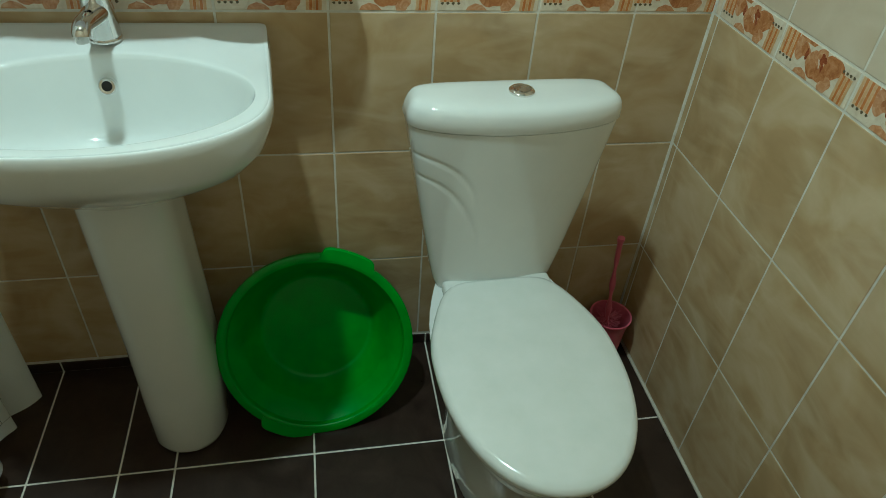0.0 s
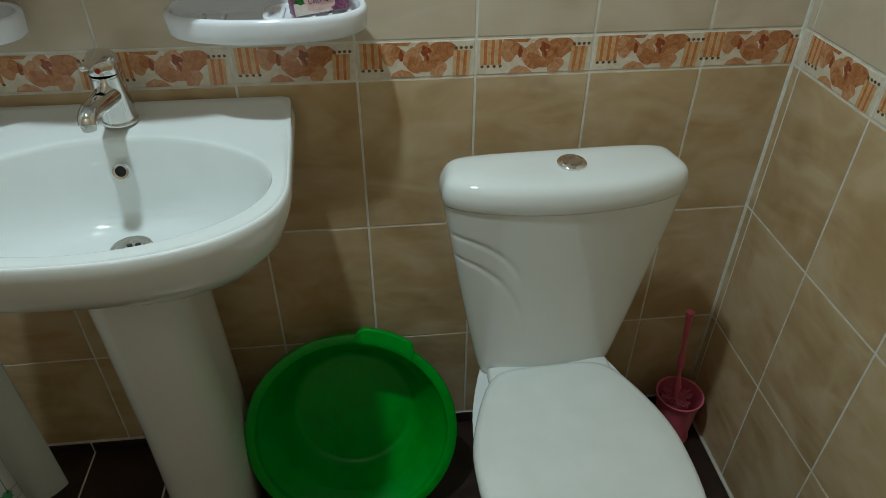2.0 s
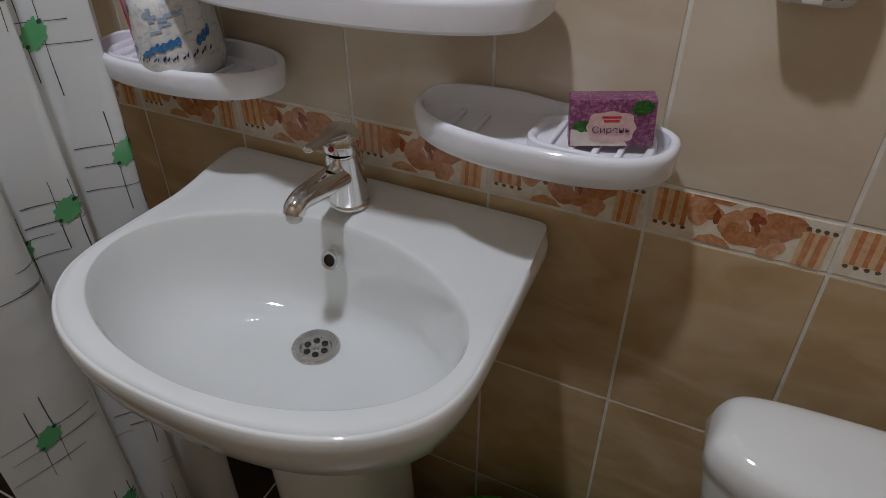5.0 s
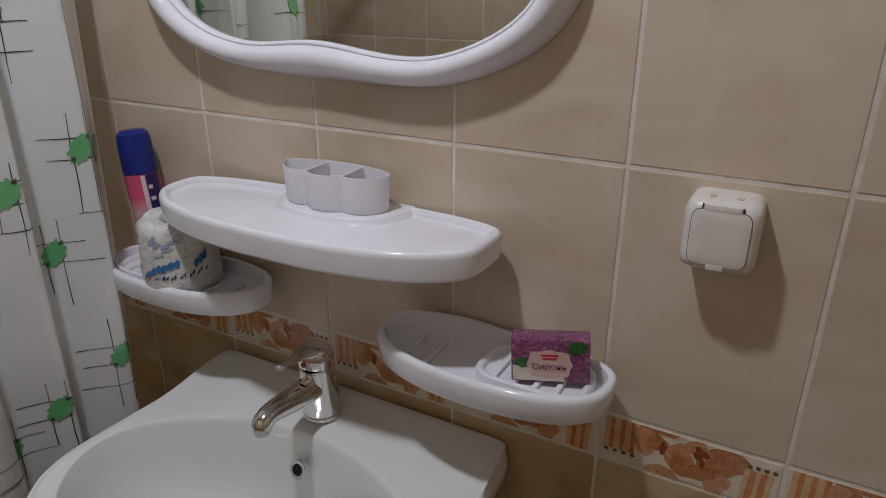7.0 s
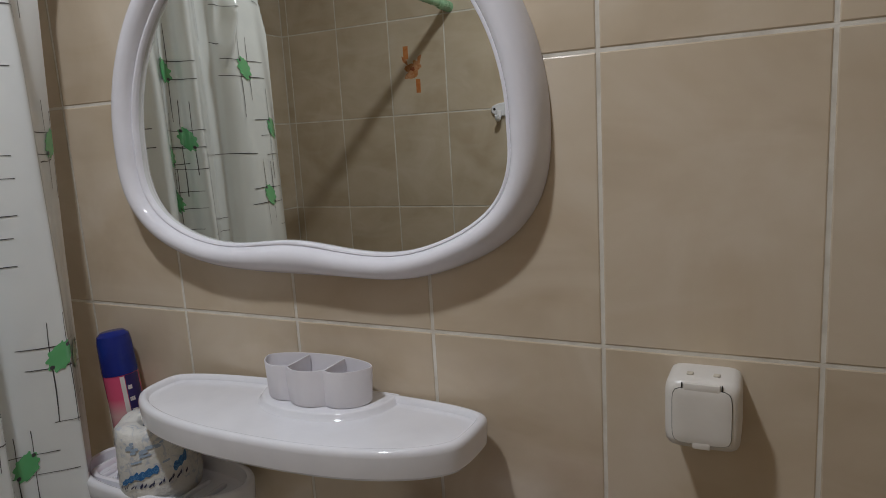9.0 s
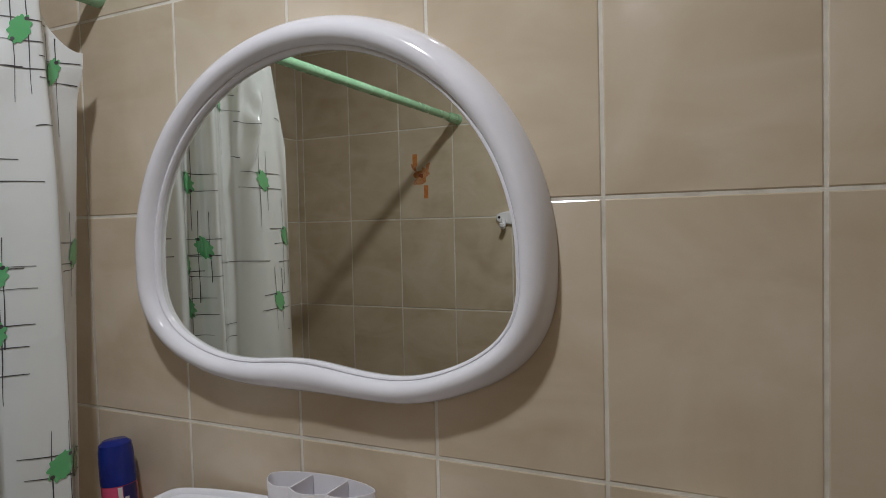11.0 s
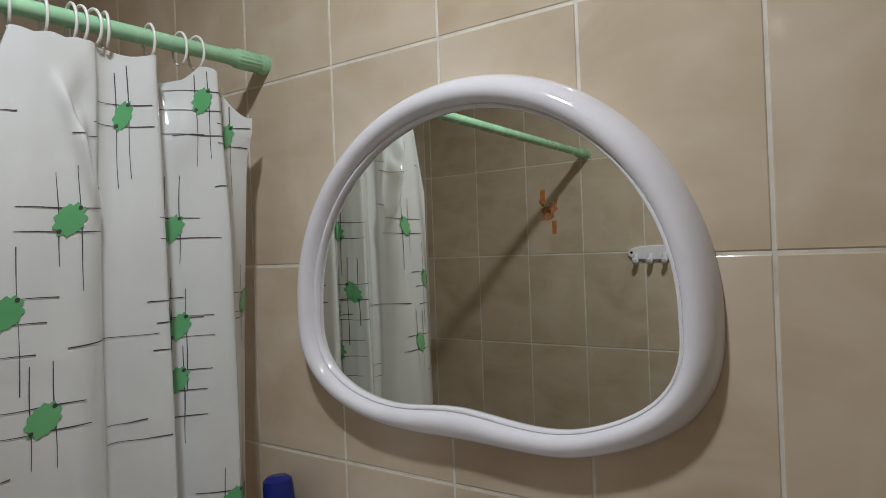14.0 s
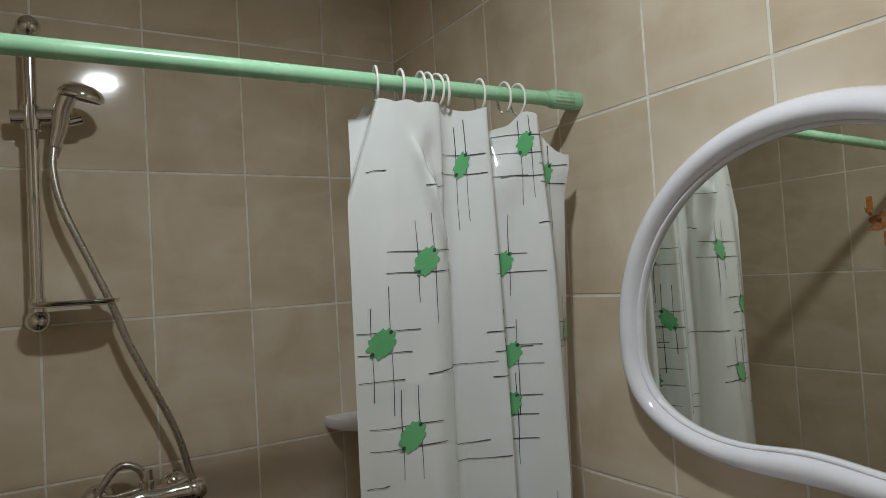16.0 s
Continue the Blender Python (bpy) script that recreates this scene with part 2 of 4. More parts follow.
# ---- ceiling lamp ----
glow = bpy.data.materials.new("lamp_glass")
glow.use_nodes = True
glow.node_tree.nodes["Principled BSDF"].inputs["Base Color"].default_value = (0.8, 0.78, 0.72, 1)
glow.node_tree.nodes["Principled BSDF"].inputs["Emission Color"].default_value = (1, 0.88, 0.72, 1)
glow.node_tree.nodes["Principled BSDF"].inputs["Emission Strength"].default_value = 9.0
lamp = thing("ceiling_lamp", pose(LAMP[0], LAMP[1], ZC), "small round white ceiling lamp, switched on", "lamp")
part("rim", spin(bmesh.new(), [(0.0, 0.0), (0.10, 0.0), (0.105, -0.03), (0.10, -0.062), (0.082, -0.064), (0.080, -0.03), (0.0, -0.03)]), frame_plastic, lamp)
part("diffuser", spin(bmesh.new(), [(0.0, -0.031), (0.079, -0.031), (0.079, -0.045), (0.070, -0.055), (0.0, -0.060)]), glow, lamp, "glowing diffuser")


# ---- shower rod and curtain ----
ROD_X, ROD_Z = -1.567, 1.912
rod = thing("shower_rod", pose(ROD_X, 0, ROD_Z), "mint green tension rod across the shower, wall to wall", "rod")
part("tube", tube(bmesh.new(), [Vector((0, -0.06 - 1.19 * k / 8, 0.011 * (-0.06 - 1.19 * k / 8))) for k in range(9)], 0.0115, 24), rod_paint, rod)


def end_cap():
    """A ribbed sleeve with a smooth flange at the wall."""
    rings = []
    for r, z, rib in ((0.0001, 0.0, 0), (0.0165, 0.0, 0), (0.0165, 0.012, 0), (0.0145, 0.016, 0), (0.0145, 0.018, 0.0012), (0.0145, 0.058, 0.0012), (0.0145, 0.060, 0), (0.0125, 0.063, 0), (0.0125, 0.075, 0), (0.0001, 0.075, 0)):
        rings.append([((r + rib * (k % 4 < 2)) * math.cos(2 * math.pi * k / 64), (r + rib * (k % 4 < 2)) * math.sin(2 * math.pi * k / 64), z) for k in range(64)])
    return loft(bmesh.new(), rings)


cap_mesh = sharp(bm_to("end_cap", end_cap(), rod_paint))
part("end_cap", cap_mesh, None, rod, "ribbed green end cap", pose(0, 0, 0, 90, 0, 0))
part("end_cap", cap_mesh, None, rod, "ribbed green end cap", pose(0, YS, 0.011 * YS, -90, 0, 0))

CZ0, CZ1 = 0.07, 1.880


# the cloth's run along the rod as seen from above: (y, x) of its folds, at the rings and at the hem
RUN_TOP = ((-0.438, -0.006), (-0.395, 0.006), (-0.350, 0.014), (-0.315, 0.016), (-0.292, 0.010), (-0.282, -0.004), (-0.262, -0.008), (-0.235, 0.004), (-0.212, 0.018), (-0.200, 0.004), (-0.196, -0.012),
           (-0.172, -0.010), (-0.140, 0.010), (-0.114, 0.020), (-0.102, 0.004), (-0.088, -0.006), (-0.068, -0.004), (-0.046, 0.002))
RUN_HEM = ((-0.462, 0.000), (-0.415, 0.022), (-0.365, 0.034), (-0.325, 0.038), (-0.302, 0.026), (-0.306, -0.004), (-0.282, -0.010), (-0.250, 0.016), (-0.222, 0.036), (-0.212, 0.014), (-0.214, -0.016),
           (-0.196, -0.004), (-0.166, 0.040), (-0.140, 0.064), (-0.132, 0.036), (-0.130, 0.004), (-0.128, -0.010), (-0.126, -0.016))


def run_line(points):
    """Evenly spaced points along the smooth line through the folds, and its length."""
    path = smooth_path([(x, y, 0) for y, x in points], 24)
    walked = [0.0]
    for a, b in zip(path, path[1:]):
        walked.append(walked[-1] + (b - a).length)
    even = np.linspace(0, walked[-1], 241)
    return np.interp(even, walked, [p.y for p in path]), np.interp(even, walked, [p.x for p in path]), walked[-1]


TOP_Y, TOP_X, _ = run_line(RUN_TOP)
HEM_Y, HEM_X, _ = run_line(RUN_HEM)
CLOTH = 0.50        # the cloth's width, taken along the folds
RING_Y = [-0.385, -0.345, -0.312, -0.300, -0.284, -0.268, -0.205, -0.157, -0.130]


def cloth_point(s, z):
    """A point of the cloth: s metres from its free edge, at a height."""
    k = min(239.999, max(0.0, s / CLOTH * 240))
    i, f = int(k), k - int(k)
    down = min(1.0, max(0.0, (CZ1 - z) / (CZ1 - CZ0)))
    w, v = 0.35 * smoothstep(0.0, 0.16, down) + 0.65 * down, down ** 1.3
    y = (TOP_Y[i] * (1 - f) + TOP_Y[i + 1] * f) * (1 - v) + (HEM_Y[i] * (1 - f) + HEM_Y[i + 1] * f) * v
    x = (TOP_X[i] * (1 - f) + TOP_X[i + 1] * f) * (1 - w) + (HEM_X[i] * (1 - f) + HEM_X[i + 1] * f) * w
    # slack waves and creases
    x += 0.0035 * math.sin(34 * s + 4.0 * z) * smoothstep(0.05, 0.3, down) + 0.0016 * math.sin(71 * s - 9 * z)
    # the free corner hangs back behind a slanting crease from the first ring
    crease = -0.392 - 0.33 * (1.87 - z)
    flap = smoothstep(0.0, 0.014, crease - y) * smoothstep(1.70, 1.77, z)
    x, y = x - 0.034 * flap, y + 0.022 * flap
    # a pinch that runs down from the rings into the first deep fold
    x += 0.013 * math.exp(-((y + 0.335 - 0.28 * (1.80 - z)) / 0.009) ** 2) * smoothstep(1.64, 1.70, z) * smoothstep(1.84, 1.79, z)
    x -= 0.010 * math.exp(-((y + 0.306 - 0.10 * (1.80 - z)) / 0.012) ** 2) * smoothstep(1.66, 1.72, z) * smoothstep(1.86, 1.80, z)
    # sagging hollow between two rings
    x -= 0.010 * math.exp(-((y + 0.182) / 0.018) ** 2) * math.exp(-((z - 1.855) / 0.045) ** 2)
    for y0, z0, ry, rz, slope, lean in ((-0.168, 1.805, 0.022, 0.050, 0.40, 0.36), (-0.318, 1.772, 0.011, 0.028, 0.60, 0.40)):
        x += (slope * (y - y0) - lean * (z - z0)) * math.exp(-((y - y0) / ry) ** 2 - ((z - z0) / rz) ** 2)
    # the wall-side corner is turned over towards the room
    x += 0.014 * smoothstep(-0.100, -0.050, y) * smoothstep(1.74, 1.80, z)
    return Vector((ROD_X + 0.006 + x, y, z))


def curtain_point(s, z, lift=0.0):
    e = 0.002
    du, dv = cloth_point(s + e, z) - cloth_point(s - e, z), cloth_point(s, z + e) - cloth_point(s, z - e)
    return cloth_point(s, z) + du.cross(dv).normalized() * lift


def at_y(y, z):
    """The length along the cloth at which its room side passes y."""
    best = min((abs(cloth_point(CLOTH * k / 400, z).y - y) - 0.06 * cloth_point(CLOTH * k / 400, z).x, k) for k in range(4, 397))
    return CLOTH * best[1] / 400


def cloth_top(s):
    """The height of the upper hem, hung from the rings."""
    y = cloth_point(s, CZ1).y
    return CZ1 - 0.006 * (1 - max(math.exp(-((y - r) / 0.018) ** 2) for r in RING_Y)) - 0.016 * smoothstep(-0.390, -0.405, y) - 0.022 * smoothstep(-0.200, -0.192, y) * smoothstep(-0.135, -0.160, y) - 0.060 * smoothstep(-0.12, -0.05, y)


def curtain_mesh():
    bm = bmesh.new()
    nu, nv = 220, 120
    rows = []
    for k in range(nv + 1):
        row = []
        for j in range(nu + 1):
            s = CLOTH * j / nu
            top = cloth_top(s)
            bottom = CZ0 + 0.004 * math.sin(30 * s + 1)
            u = k / nv
            row.append(bm.verts.new(cloth_point(s, top + (bottom - top) * u ** 1.25)))
        rows.append(row)
    for a, b in zip(rows, rows[1:]):
        for j in range(nu):
            bm.faces.new((a[j], a[j + 1], b[j + 1], b[j]))
    return bm


def strip(bm, s, z, s0, s1, z0, z1, width, lift, n=18):
    """A printed line on the cloth, from offset (s0, z0) to (s1, z1) about (s, z)."""
    d = Vector((s1 - s0, z1 - z0)).normalized()
    rows = []
    for k in range(n + 1):
        t = k / n
        wob = 0.0007 * math.sin(7 * t + 40 * s + 9 * z)
        u, h = s + s0 + (s1 - s0) * t - d.y * wob, z + z0 + (z1 - z0) * t + d.x * wob
        thick = width * (1 + 0.3 * math.sin(5 * t + 30 * z))
        u = min(CLOTH - 0.004, max(0.004, u))
        h = min(h, cloth_top(u) - 0.006)
        rows.append([bm.verts.new(curtain_point(u + q * d.y * thick, h - q * d.x * thick, lift)) for q in (-1, 1)])
    for a, b in zip(rows, rows[1:]):
        bm.faces.new((a[0], a[1], b[1], b[0]))


def blot(bm, s, z, size_s, size_z, lift, seed, brush):
    """A blot; a brushed one has the ragged ends of slanting strokes."""
    rng = random.Random(seed)
    n = 48
    put = lambda u, h: bm.verts.new(curtain_point(min(CLOTH - 0.003, max(0.003, s + u)), min(z + h, cloth_top(min(CLOTH - 0.003, max(0.003, s + u))) - 0.004), lift))
    c = put(0, 0)
    rim = [[], [], []]
    for k in range(n):
        a = 2 * math.pi * k / n
        ragged = 0.28 * abs(math.sin(a + 0.9)) * (0.5 + 0.5 * math.sin(11 * a + seed)) if brush else 0.1 * rng.random()
        r = 0.80 + ragged + 0.08 * rng.random() * brush
        for j, f in enumerate((0.35, 0.7, 1.0)):
            u, h = size_s * r * f * math.cos(a), size_z * r * f * math.sin(a)
            rim[j].append(put(u + 0.25 * h, h))
    for k in range(n):
        j = (k + 1) % n
        bm.faces.new((c, rim[0][k], rim[0][j]))
        for p, q in ((0, 1), (1, 2)):
            bm.faces.new((rim[p][k], rim[q][k], rim[q][j], rim[p][j]))


MOTIFS = [(-0.335, 1.648), (-0.408, 1.539), (-0.374, 1.410), (-0.250, 1.792), (-0.136, 1.828), (-0.100, 1.781), (-0.193, 1.639), (-0.205, 1.523), (-0.172, 1.496), (-0.064, 1.526), (-0.193, 1.418),
          (-0.124, 1.238), (-0.086, 1.226), (-0.228, 1.198), (-0.172, 1.090), (-0.395, 1.150), (-0.130, 0.915), (-0.228, 0.868), (-0.292, 0.820), (-0.400, 0.860),
          (-0.222, 0.450), (-0.250, 0.182), (-0.385, 0.560), (-0.330, 0.330), (-0.168, 0.640), (-0.420, 0.200)]
curtain = thing("shower_curtain", pose(0, 0, 0), "white vinyl shower curtain with black lines and green blots, drawn together", "curtain")
part("cloth", curtain_mesh(), vinyl, curtain, edge=180)
BOTH = (0.0009, -0.0009)
for k, (y, z) in enumerate(MOTIFS):
    rng = random.Random(100 + k)
    s = at_y(y, z) + (0.018 if k in (5, 6, 7, 10) else 0.0)   # these lie on the flanks of folds
    wide = {3: 0.60, 4: 0.75, 5: 0.60, 8: 0.75}.get(k, 1.0 if k < 3 else 0.85)     # most blots are narrower
    up = [0.050 + 0.050 * rng.random() for _ in range(4)]
    over = [0.038 + 0.036 * rng.random() for _ in range(4)]
    bm = bmesh.new()
    for lift in BOTH:
        blot(bm, s, z, 0.0200 * wide, 0.0215, lift * 1.5, 7 * k, True)
    part("printed_blot", bm, green_ink, curtain, "green printed blot", edge=180)
    lines = [(-over[0], over[1], 0.0145, 0.0155), (-over[2], over[3], -0.0150, -0.0140)]
    lines += [(-0.0145 * wide, -0.0135 * wide, -up[0], up[1] * 0.8), (0.0130 * wide, 0.0135 * wide, -up[2], up[3] * 0.8)]
    if k % 3 == 1:
        lines.append((-over[1], over[2] * 0.7, -0.052, -0.051))
    for s0, s1, z0, z1 in lines:
        bm = bmesh.new()
        for lift in BOTH:
            strip(bm, s, z, s0, s1, z0, z1, 0.0006, lift)
        part("printed_line", bm, ink, curtain, "", edge=180)
    for a, b in ((-0.0140 * wide, -0.0145), (0.0135 * wide, 0.0150)):
        bm = bmesh.new()
        for lift in BOTH:
            blot(bm, s + a, z + b, 0.0034, 0.0034, lift * 1.7, 3 * k, False)
        part("printed_dot", bm, ink, curtain, "", edge=180)
for y, z, w in ((-0.345, 1.492, 0.155), (-0.285, 1.376, 0.055), (-0.285, 1.352, 0.085), (-0.435, 1.345, 0.030), (-0.412, 1.775, 0.030), (-0.330, 1.755, 0.055), (-0.128, 1.700, 0.035), (-0.292, 1.690, 0.018),
                (-0.095, 1.500, 0.035), (-0.175, 1.775, 0.050), (-0.115, 1.165, 0.060), (-0.14, 1.145, 0.050), (-0.38, 0.800, 0.090), (-0.23, 0.700, 0.080), (-0.30, 0.420, 0.070), (-0.27, 0.110, 0.090), (-0.24, 0.320, 0.060)):
    s = at_y(y, z)
    bm = bmesh.new()
    for lift in BOTH:
        strip(bm, s, z, 0.0, w, 0.0, 0.003, 0.0006, lift)
    part("printed_line", bm, ink, curtain, "", edge=180)

ring_path = [Vector((0.0165 * math.cos(a), 0, -0.010 + 0.0245 * math.sin(a))) for a in [math.radians(-70 + 320 * k / 30) for k in range(31)]]
ring_mesh = bm_to("ring", tube(bmesh.new(), ring_path, 0.0021, 8), ring_plastic)
for k, y in enumerate(RING_Y):
    ring = new("curtain_ring", ring_mesh)
    ring.matrix_basis = pose(ROD_X, y, ROD_Z + 0.0025, 0, 0, (k * 37) % 30 - 15)
    tagged(ring, "white plastic curtain ring hooked over the rod", "curtain ring", "rings on the shower rod")


# ---- washbasin ----
BX, BY = -1.175, -0.255
BACK_Y, FRONT, HALF = 0.250, 0.182, 0.275


def basin_outline(a):
    c, s = math.cos(a), math.sin(a)
    if s >= 0:
        p = 34.0
        return ((abs(c) / HALF) ** p + (abs(s) / BACK_Y) ** p) ** (-1 / p)
    p = 2.35
    return ((abs(c) / HALF) ** p + (abs(s) / FRONT) ** p) ** (-1 / p)


def taper(y):
    """The sides close in towards the wall."""
    return 1 - 0.06 * max(0.0, (y + 0.08) / 0.33)


def rim_side(x):
    """The rim is a little narrower on the shower side."""
    return 0.962 if x < 0 else 1.0


def basin_mesh():
    bm = bmesh.new()
    n = 360
    corner = math.atan2(BACK_Y, HALF)
    angles = sorted([2 * math.pi * k / n for k in range(n)] + [q + 0.003 * j for q in (corner, math.pi - corner) for j in range(-8, 9) if j % 6])

    def outer(scale, z, back_keep=0.0):
        out = []
        for a in angles:
            r = basin_outline(a)
            x, y = r * math.cos(a) * scale, r * math.sin(a)
            y = y * scale if y < 0 else y * (scale + (1 - scale) * back_keep)
            side = 0.014 * math.cos(a) ** 2 * smoothstep(0.845, 0.79, z) * smoothstep(0.69, 0.74, z)
            out.append((x * taper(y) * rim_side(x), y, z - side))
        return out

    def deck(t, z):
        out = []
        for a in angles:
            r = basin_outline(a)
            ex, ey = 0.243 * math.cos(a), 0.150 * math.sin(a) - 0.001
            x, y = r * math.cos(a) * taper(r * math.sin(a)) * rim_side(math.cos(a)) * (1 - t) * 0.985 + ex * t, r * math.sin(a) * (1 - t) * 0.985 + ey * t
            rise = 0.016 * smoothstep(0.10, 0.235, y)
            out.append((x, y, z + rise))
        return out

    def bowl(scale, z, go):
        return [(0.243 * scale * math.cos(a) - 0.006 * go, 0.150 * scale * math.sin(a) * (1 + 0.5 * go * max(0, 1 - scale)) - 0.001 + 0.072 * go, z) for a in angles]

    rings = [outer(0.22, 0.690, 0.6), outer(0.32, 0.705, 0.7), outer(0.46, 0.727, 0.75), outer(0.66, 0.757, 0.85), outer(0.85, 0.788, 0.95), outer(0.94, 0.812, 1), outer(0.985, 0.838, 1),
             outer(1.0, 0.856, 1), outer(0.998, 0.866, 1), outer(0.992, 0.8715, 1), deck(0.0, 0.8740), deck(0.07, 0.8742), deck(0.12, 0.8735), deck(0.16, 0.8718), deck(0.4, 0.8712), deck(0.92, 0.8708),
             deck(0.98, 0.8702), deck(1.0, 0.8685), bowl(0.992, 0.864, 0.0), bowl(0.983, 0.856, 0.005), bowl(0.968, 0.838, 0.02), bowl(0.942, 0.812, 0.06), bowl(0.90, 0.787, 0.14), bowl(0.83, 0.765, 0.26), bowl(0.72, 0.747, 0.42),
             bowl(0.57, 0.733, 0.62), bowl(0.40, 0.7235, 0.82), bowl(0.20, 0.716, 1.0)]
    loft(bm, rings)
    return bm


basin = thing("washbasin", pose(BX, BY, 0), "white ceramic washbasin on a pedestal", "washbasin")
part("bowl", basin_mesh(), ceramic, basin, edge=75)


def pedestal_mesh():
    bm = bmesh.new()
    rings = []
    for z, hw, fr in ((0.0, 0.074, 0.090), (0.006, 0.081, 0.099), (0.02, 0.085, 0.103), (0.15, 0.084, 0.100), (0.32, 0.081, 0.094), (0.48, 0.079, 0.096), (0.60, 0.078, 0.099), (0.700, 0.079, 0.103)):
        ring = []
        for k in range(48):
            a = 2 * math.pi * k / 48
            c, s = math.cos(a), math.sin(a)
            p = 2.3 if s < 0 else 8
            r = (abs(c) ** p + abs(s) ** p) ** (-1 / p)
            ring.append((hw * r * c - 0.011 * smoothstep(0.1, 0.65, z), (fr if s < 0 else 0.12) * r * s, z))
        rings.append(ring)
    return loft(bm, rings)


part("pedestal", pedestal_mesh(), ceramic, basin, "white ceramic column", pose(0.003, 0.068, 0))

DRAIN = Vector((-0.006, 0.071, 0.7165))
drain = part("drain", spin(bmesh.new(), [(0.0, 0.0), (0.020, 0.0), (0.022, 0.003), (0.031, 0.005), (0.033, 0.003), (0.033, -0.004), (0.0, -0.004)], 40), steel, basin, "steel waste strainer", Matrix.Translation(DRAIN))
hole_mesh = bm_to("hole", spin(bmesh.new(), [(0.0, 0.0), (0.0046, 0.0), (0.0046, 0.0012), (0.0, 0.0012)], 14), gap_black)
for k in range(6):
    a = math.pi * k / 3
    part("hole", hole_mesh, None, drain, "", pose(0.0135 * math.cos(a), 0.0135 * math.sin(a), 0.0))
part("screw", spin(bmesh.new(), [(0.0, 0.0), (0.0045, 0.0), (0.004, 0.002), (0.0, 0.0025)], 14), steel, drain)
over_at = Matrix.Translation((-0.008, 0.1300, 0.826)) @ Euler((radians(68), 0, 0)).to_matrix().to_4x4()
over = part("overflow", spin(bmesh.new(), [(0.0085, 0.0), (0.0085, 0.003), (0.0125, 0.0035), (0.014, 0.001), (0.014, -0.004), (0.0085, -0.004), (0.0085, 0.0)], 32), chrome, basin, "chrome overflow ring", over_at)
part("hole", spin(bmesh.new(), [(0.0, 0.0), (0.0088, 0.0), (0.0088, 0.001), (0.0, 0.001)], 24), gap_black, over)


def make_faucet():
    f = thing("mixer_tap", pose(BX - 0.008, -0.066, 0.8845), "chrome single-lever mixer tap on the washbasin ledge", "tap")
    part("collar", spin(bmesh.new(), [(0.0, 0.0), (0.027, 0.0), (0.0275, 0.004), (0.025, 0.008), (0.0225, 0.010), (0.0, 0.010)], 36), chrome, f)
    body = tube(bmesh.new(), smooth_path([(0, 0, 0.008), (0, -0.001, 0.03), (0, -0.003, 0.055), (0, -0.005, 0.078), (0, -0.006, 0.084)]), lambda t: 0.0265 - 0.0035 * t, 28)
    part("body", body, chrome, f)
    spout = tube(bmesh.new(), smooth_path([(0, 0.004, 0.048), (0, -0.024, 0.052), (0, -0.054, 0.055), (0, -0.084, 0.059), (0, -0.102, 0.060), (0, -0.113, 0.056), (0, -0.1165, 0.049)]), lambda t: 0.0195 - 0.0060 * smoothstep(0.0, 0.8, t), 22, 0.90)
    part("spout", spout, chrome, f)
    part("aerator", spin(bmesh.new(), [(0.0, 0.0), (0.0095, 0.0), (0.0105, 0.003), (0.0105, 0.012), (0.0, 0.012)], 20), steel, f, "", pose(0, -0.1165, 0.0410))
    lever = bmesh.new()
    spin(lever, [(0.0, -0.002), (0.0232, -0.002), (0.0245, 0.004), (0.0245, 0.013), (0.0225, 0.022), (0.0175, 0.0285), (0.009, 0.0315), (0.0, 0.032)], 32, pose(0, -0.006, 0.084, -6, 0, 0))
    tube(lever, smooth_path([(0, 0.004, 0.102), (0, -0.010, 0.107), (0, -0.028, 0.110), (0, -0.050, 0.112), (0, -0.068, 0.114), (0, -0.080, 0.1145)]), lambda t: (0.0215 - 0.0125 * smoothstep(0.1, 0.6, t) - 0.002 * t) * math.sqrt(max(0.02, 1 - max(0.0, (t - 0.88) / 0.12) ** 2)) * (0.8 if t < 0.03 else 1), 20, 0.60)
    part("lever", lever, chrome, f)
    part("mark", spin(bmesh.new(), [(0.0, 0.0), (0.004, 0.0), (0.0035, 0.0012), (0.0, 0.0015)], 14), Mat("red_mark", (0.35, 0.02, 0.02), 0.3).m, f, "small red mark", pose(0, -0.0300, 0.093, 84, 0, 0))
    return f


make_faucet()


# ---- toilet ----
toilet = thing("toilet", pose(-0.488, 0, 0, 0, 0, 1.9), "white ceramic close-coupled toilet with its lid closed", "toilet")


TANK_Y = -0.166


def tank_half(z):
    """Half width, half depth and the bow of the front at a height."""
    t = max(0.0, (z - 0.40) / 0.39)
    return 0.131 + 0.071 * t ** 0.9, 0.036 + 0.015 * t, 0.018 + 0.020 * t


def tank_point(x, y, hw, hd, bow):
    """Pushes the front out in a bow; the back stays flat."""
    front = smoothstep(hd, -hd, y)
    return y - bow * max(0.0, 1 - (x / hw) ** 2) * front


def tank_ring(z, grow=0.0, flat=1.0, power=6.0, n=96):
    hw, hd, bow = tank_half(min(z, 0.79))
    hw, hd = hw + grow, hd + grow
    out = []
    for x, y in superloop(hw, hd, power, n):
        out.append((x * flat, TANK_Y + tank_point(x, y, hw, hd, bow) * flat, z))
    return out


def tank_front(x, z):
    hw, hd, bow = tank_half(z)
    return TANK_Y - hd - bow * max(0.0, 1 - (x / hw) ** 2)


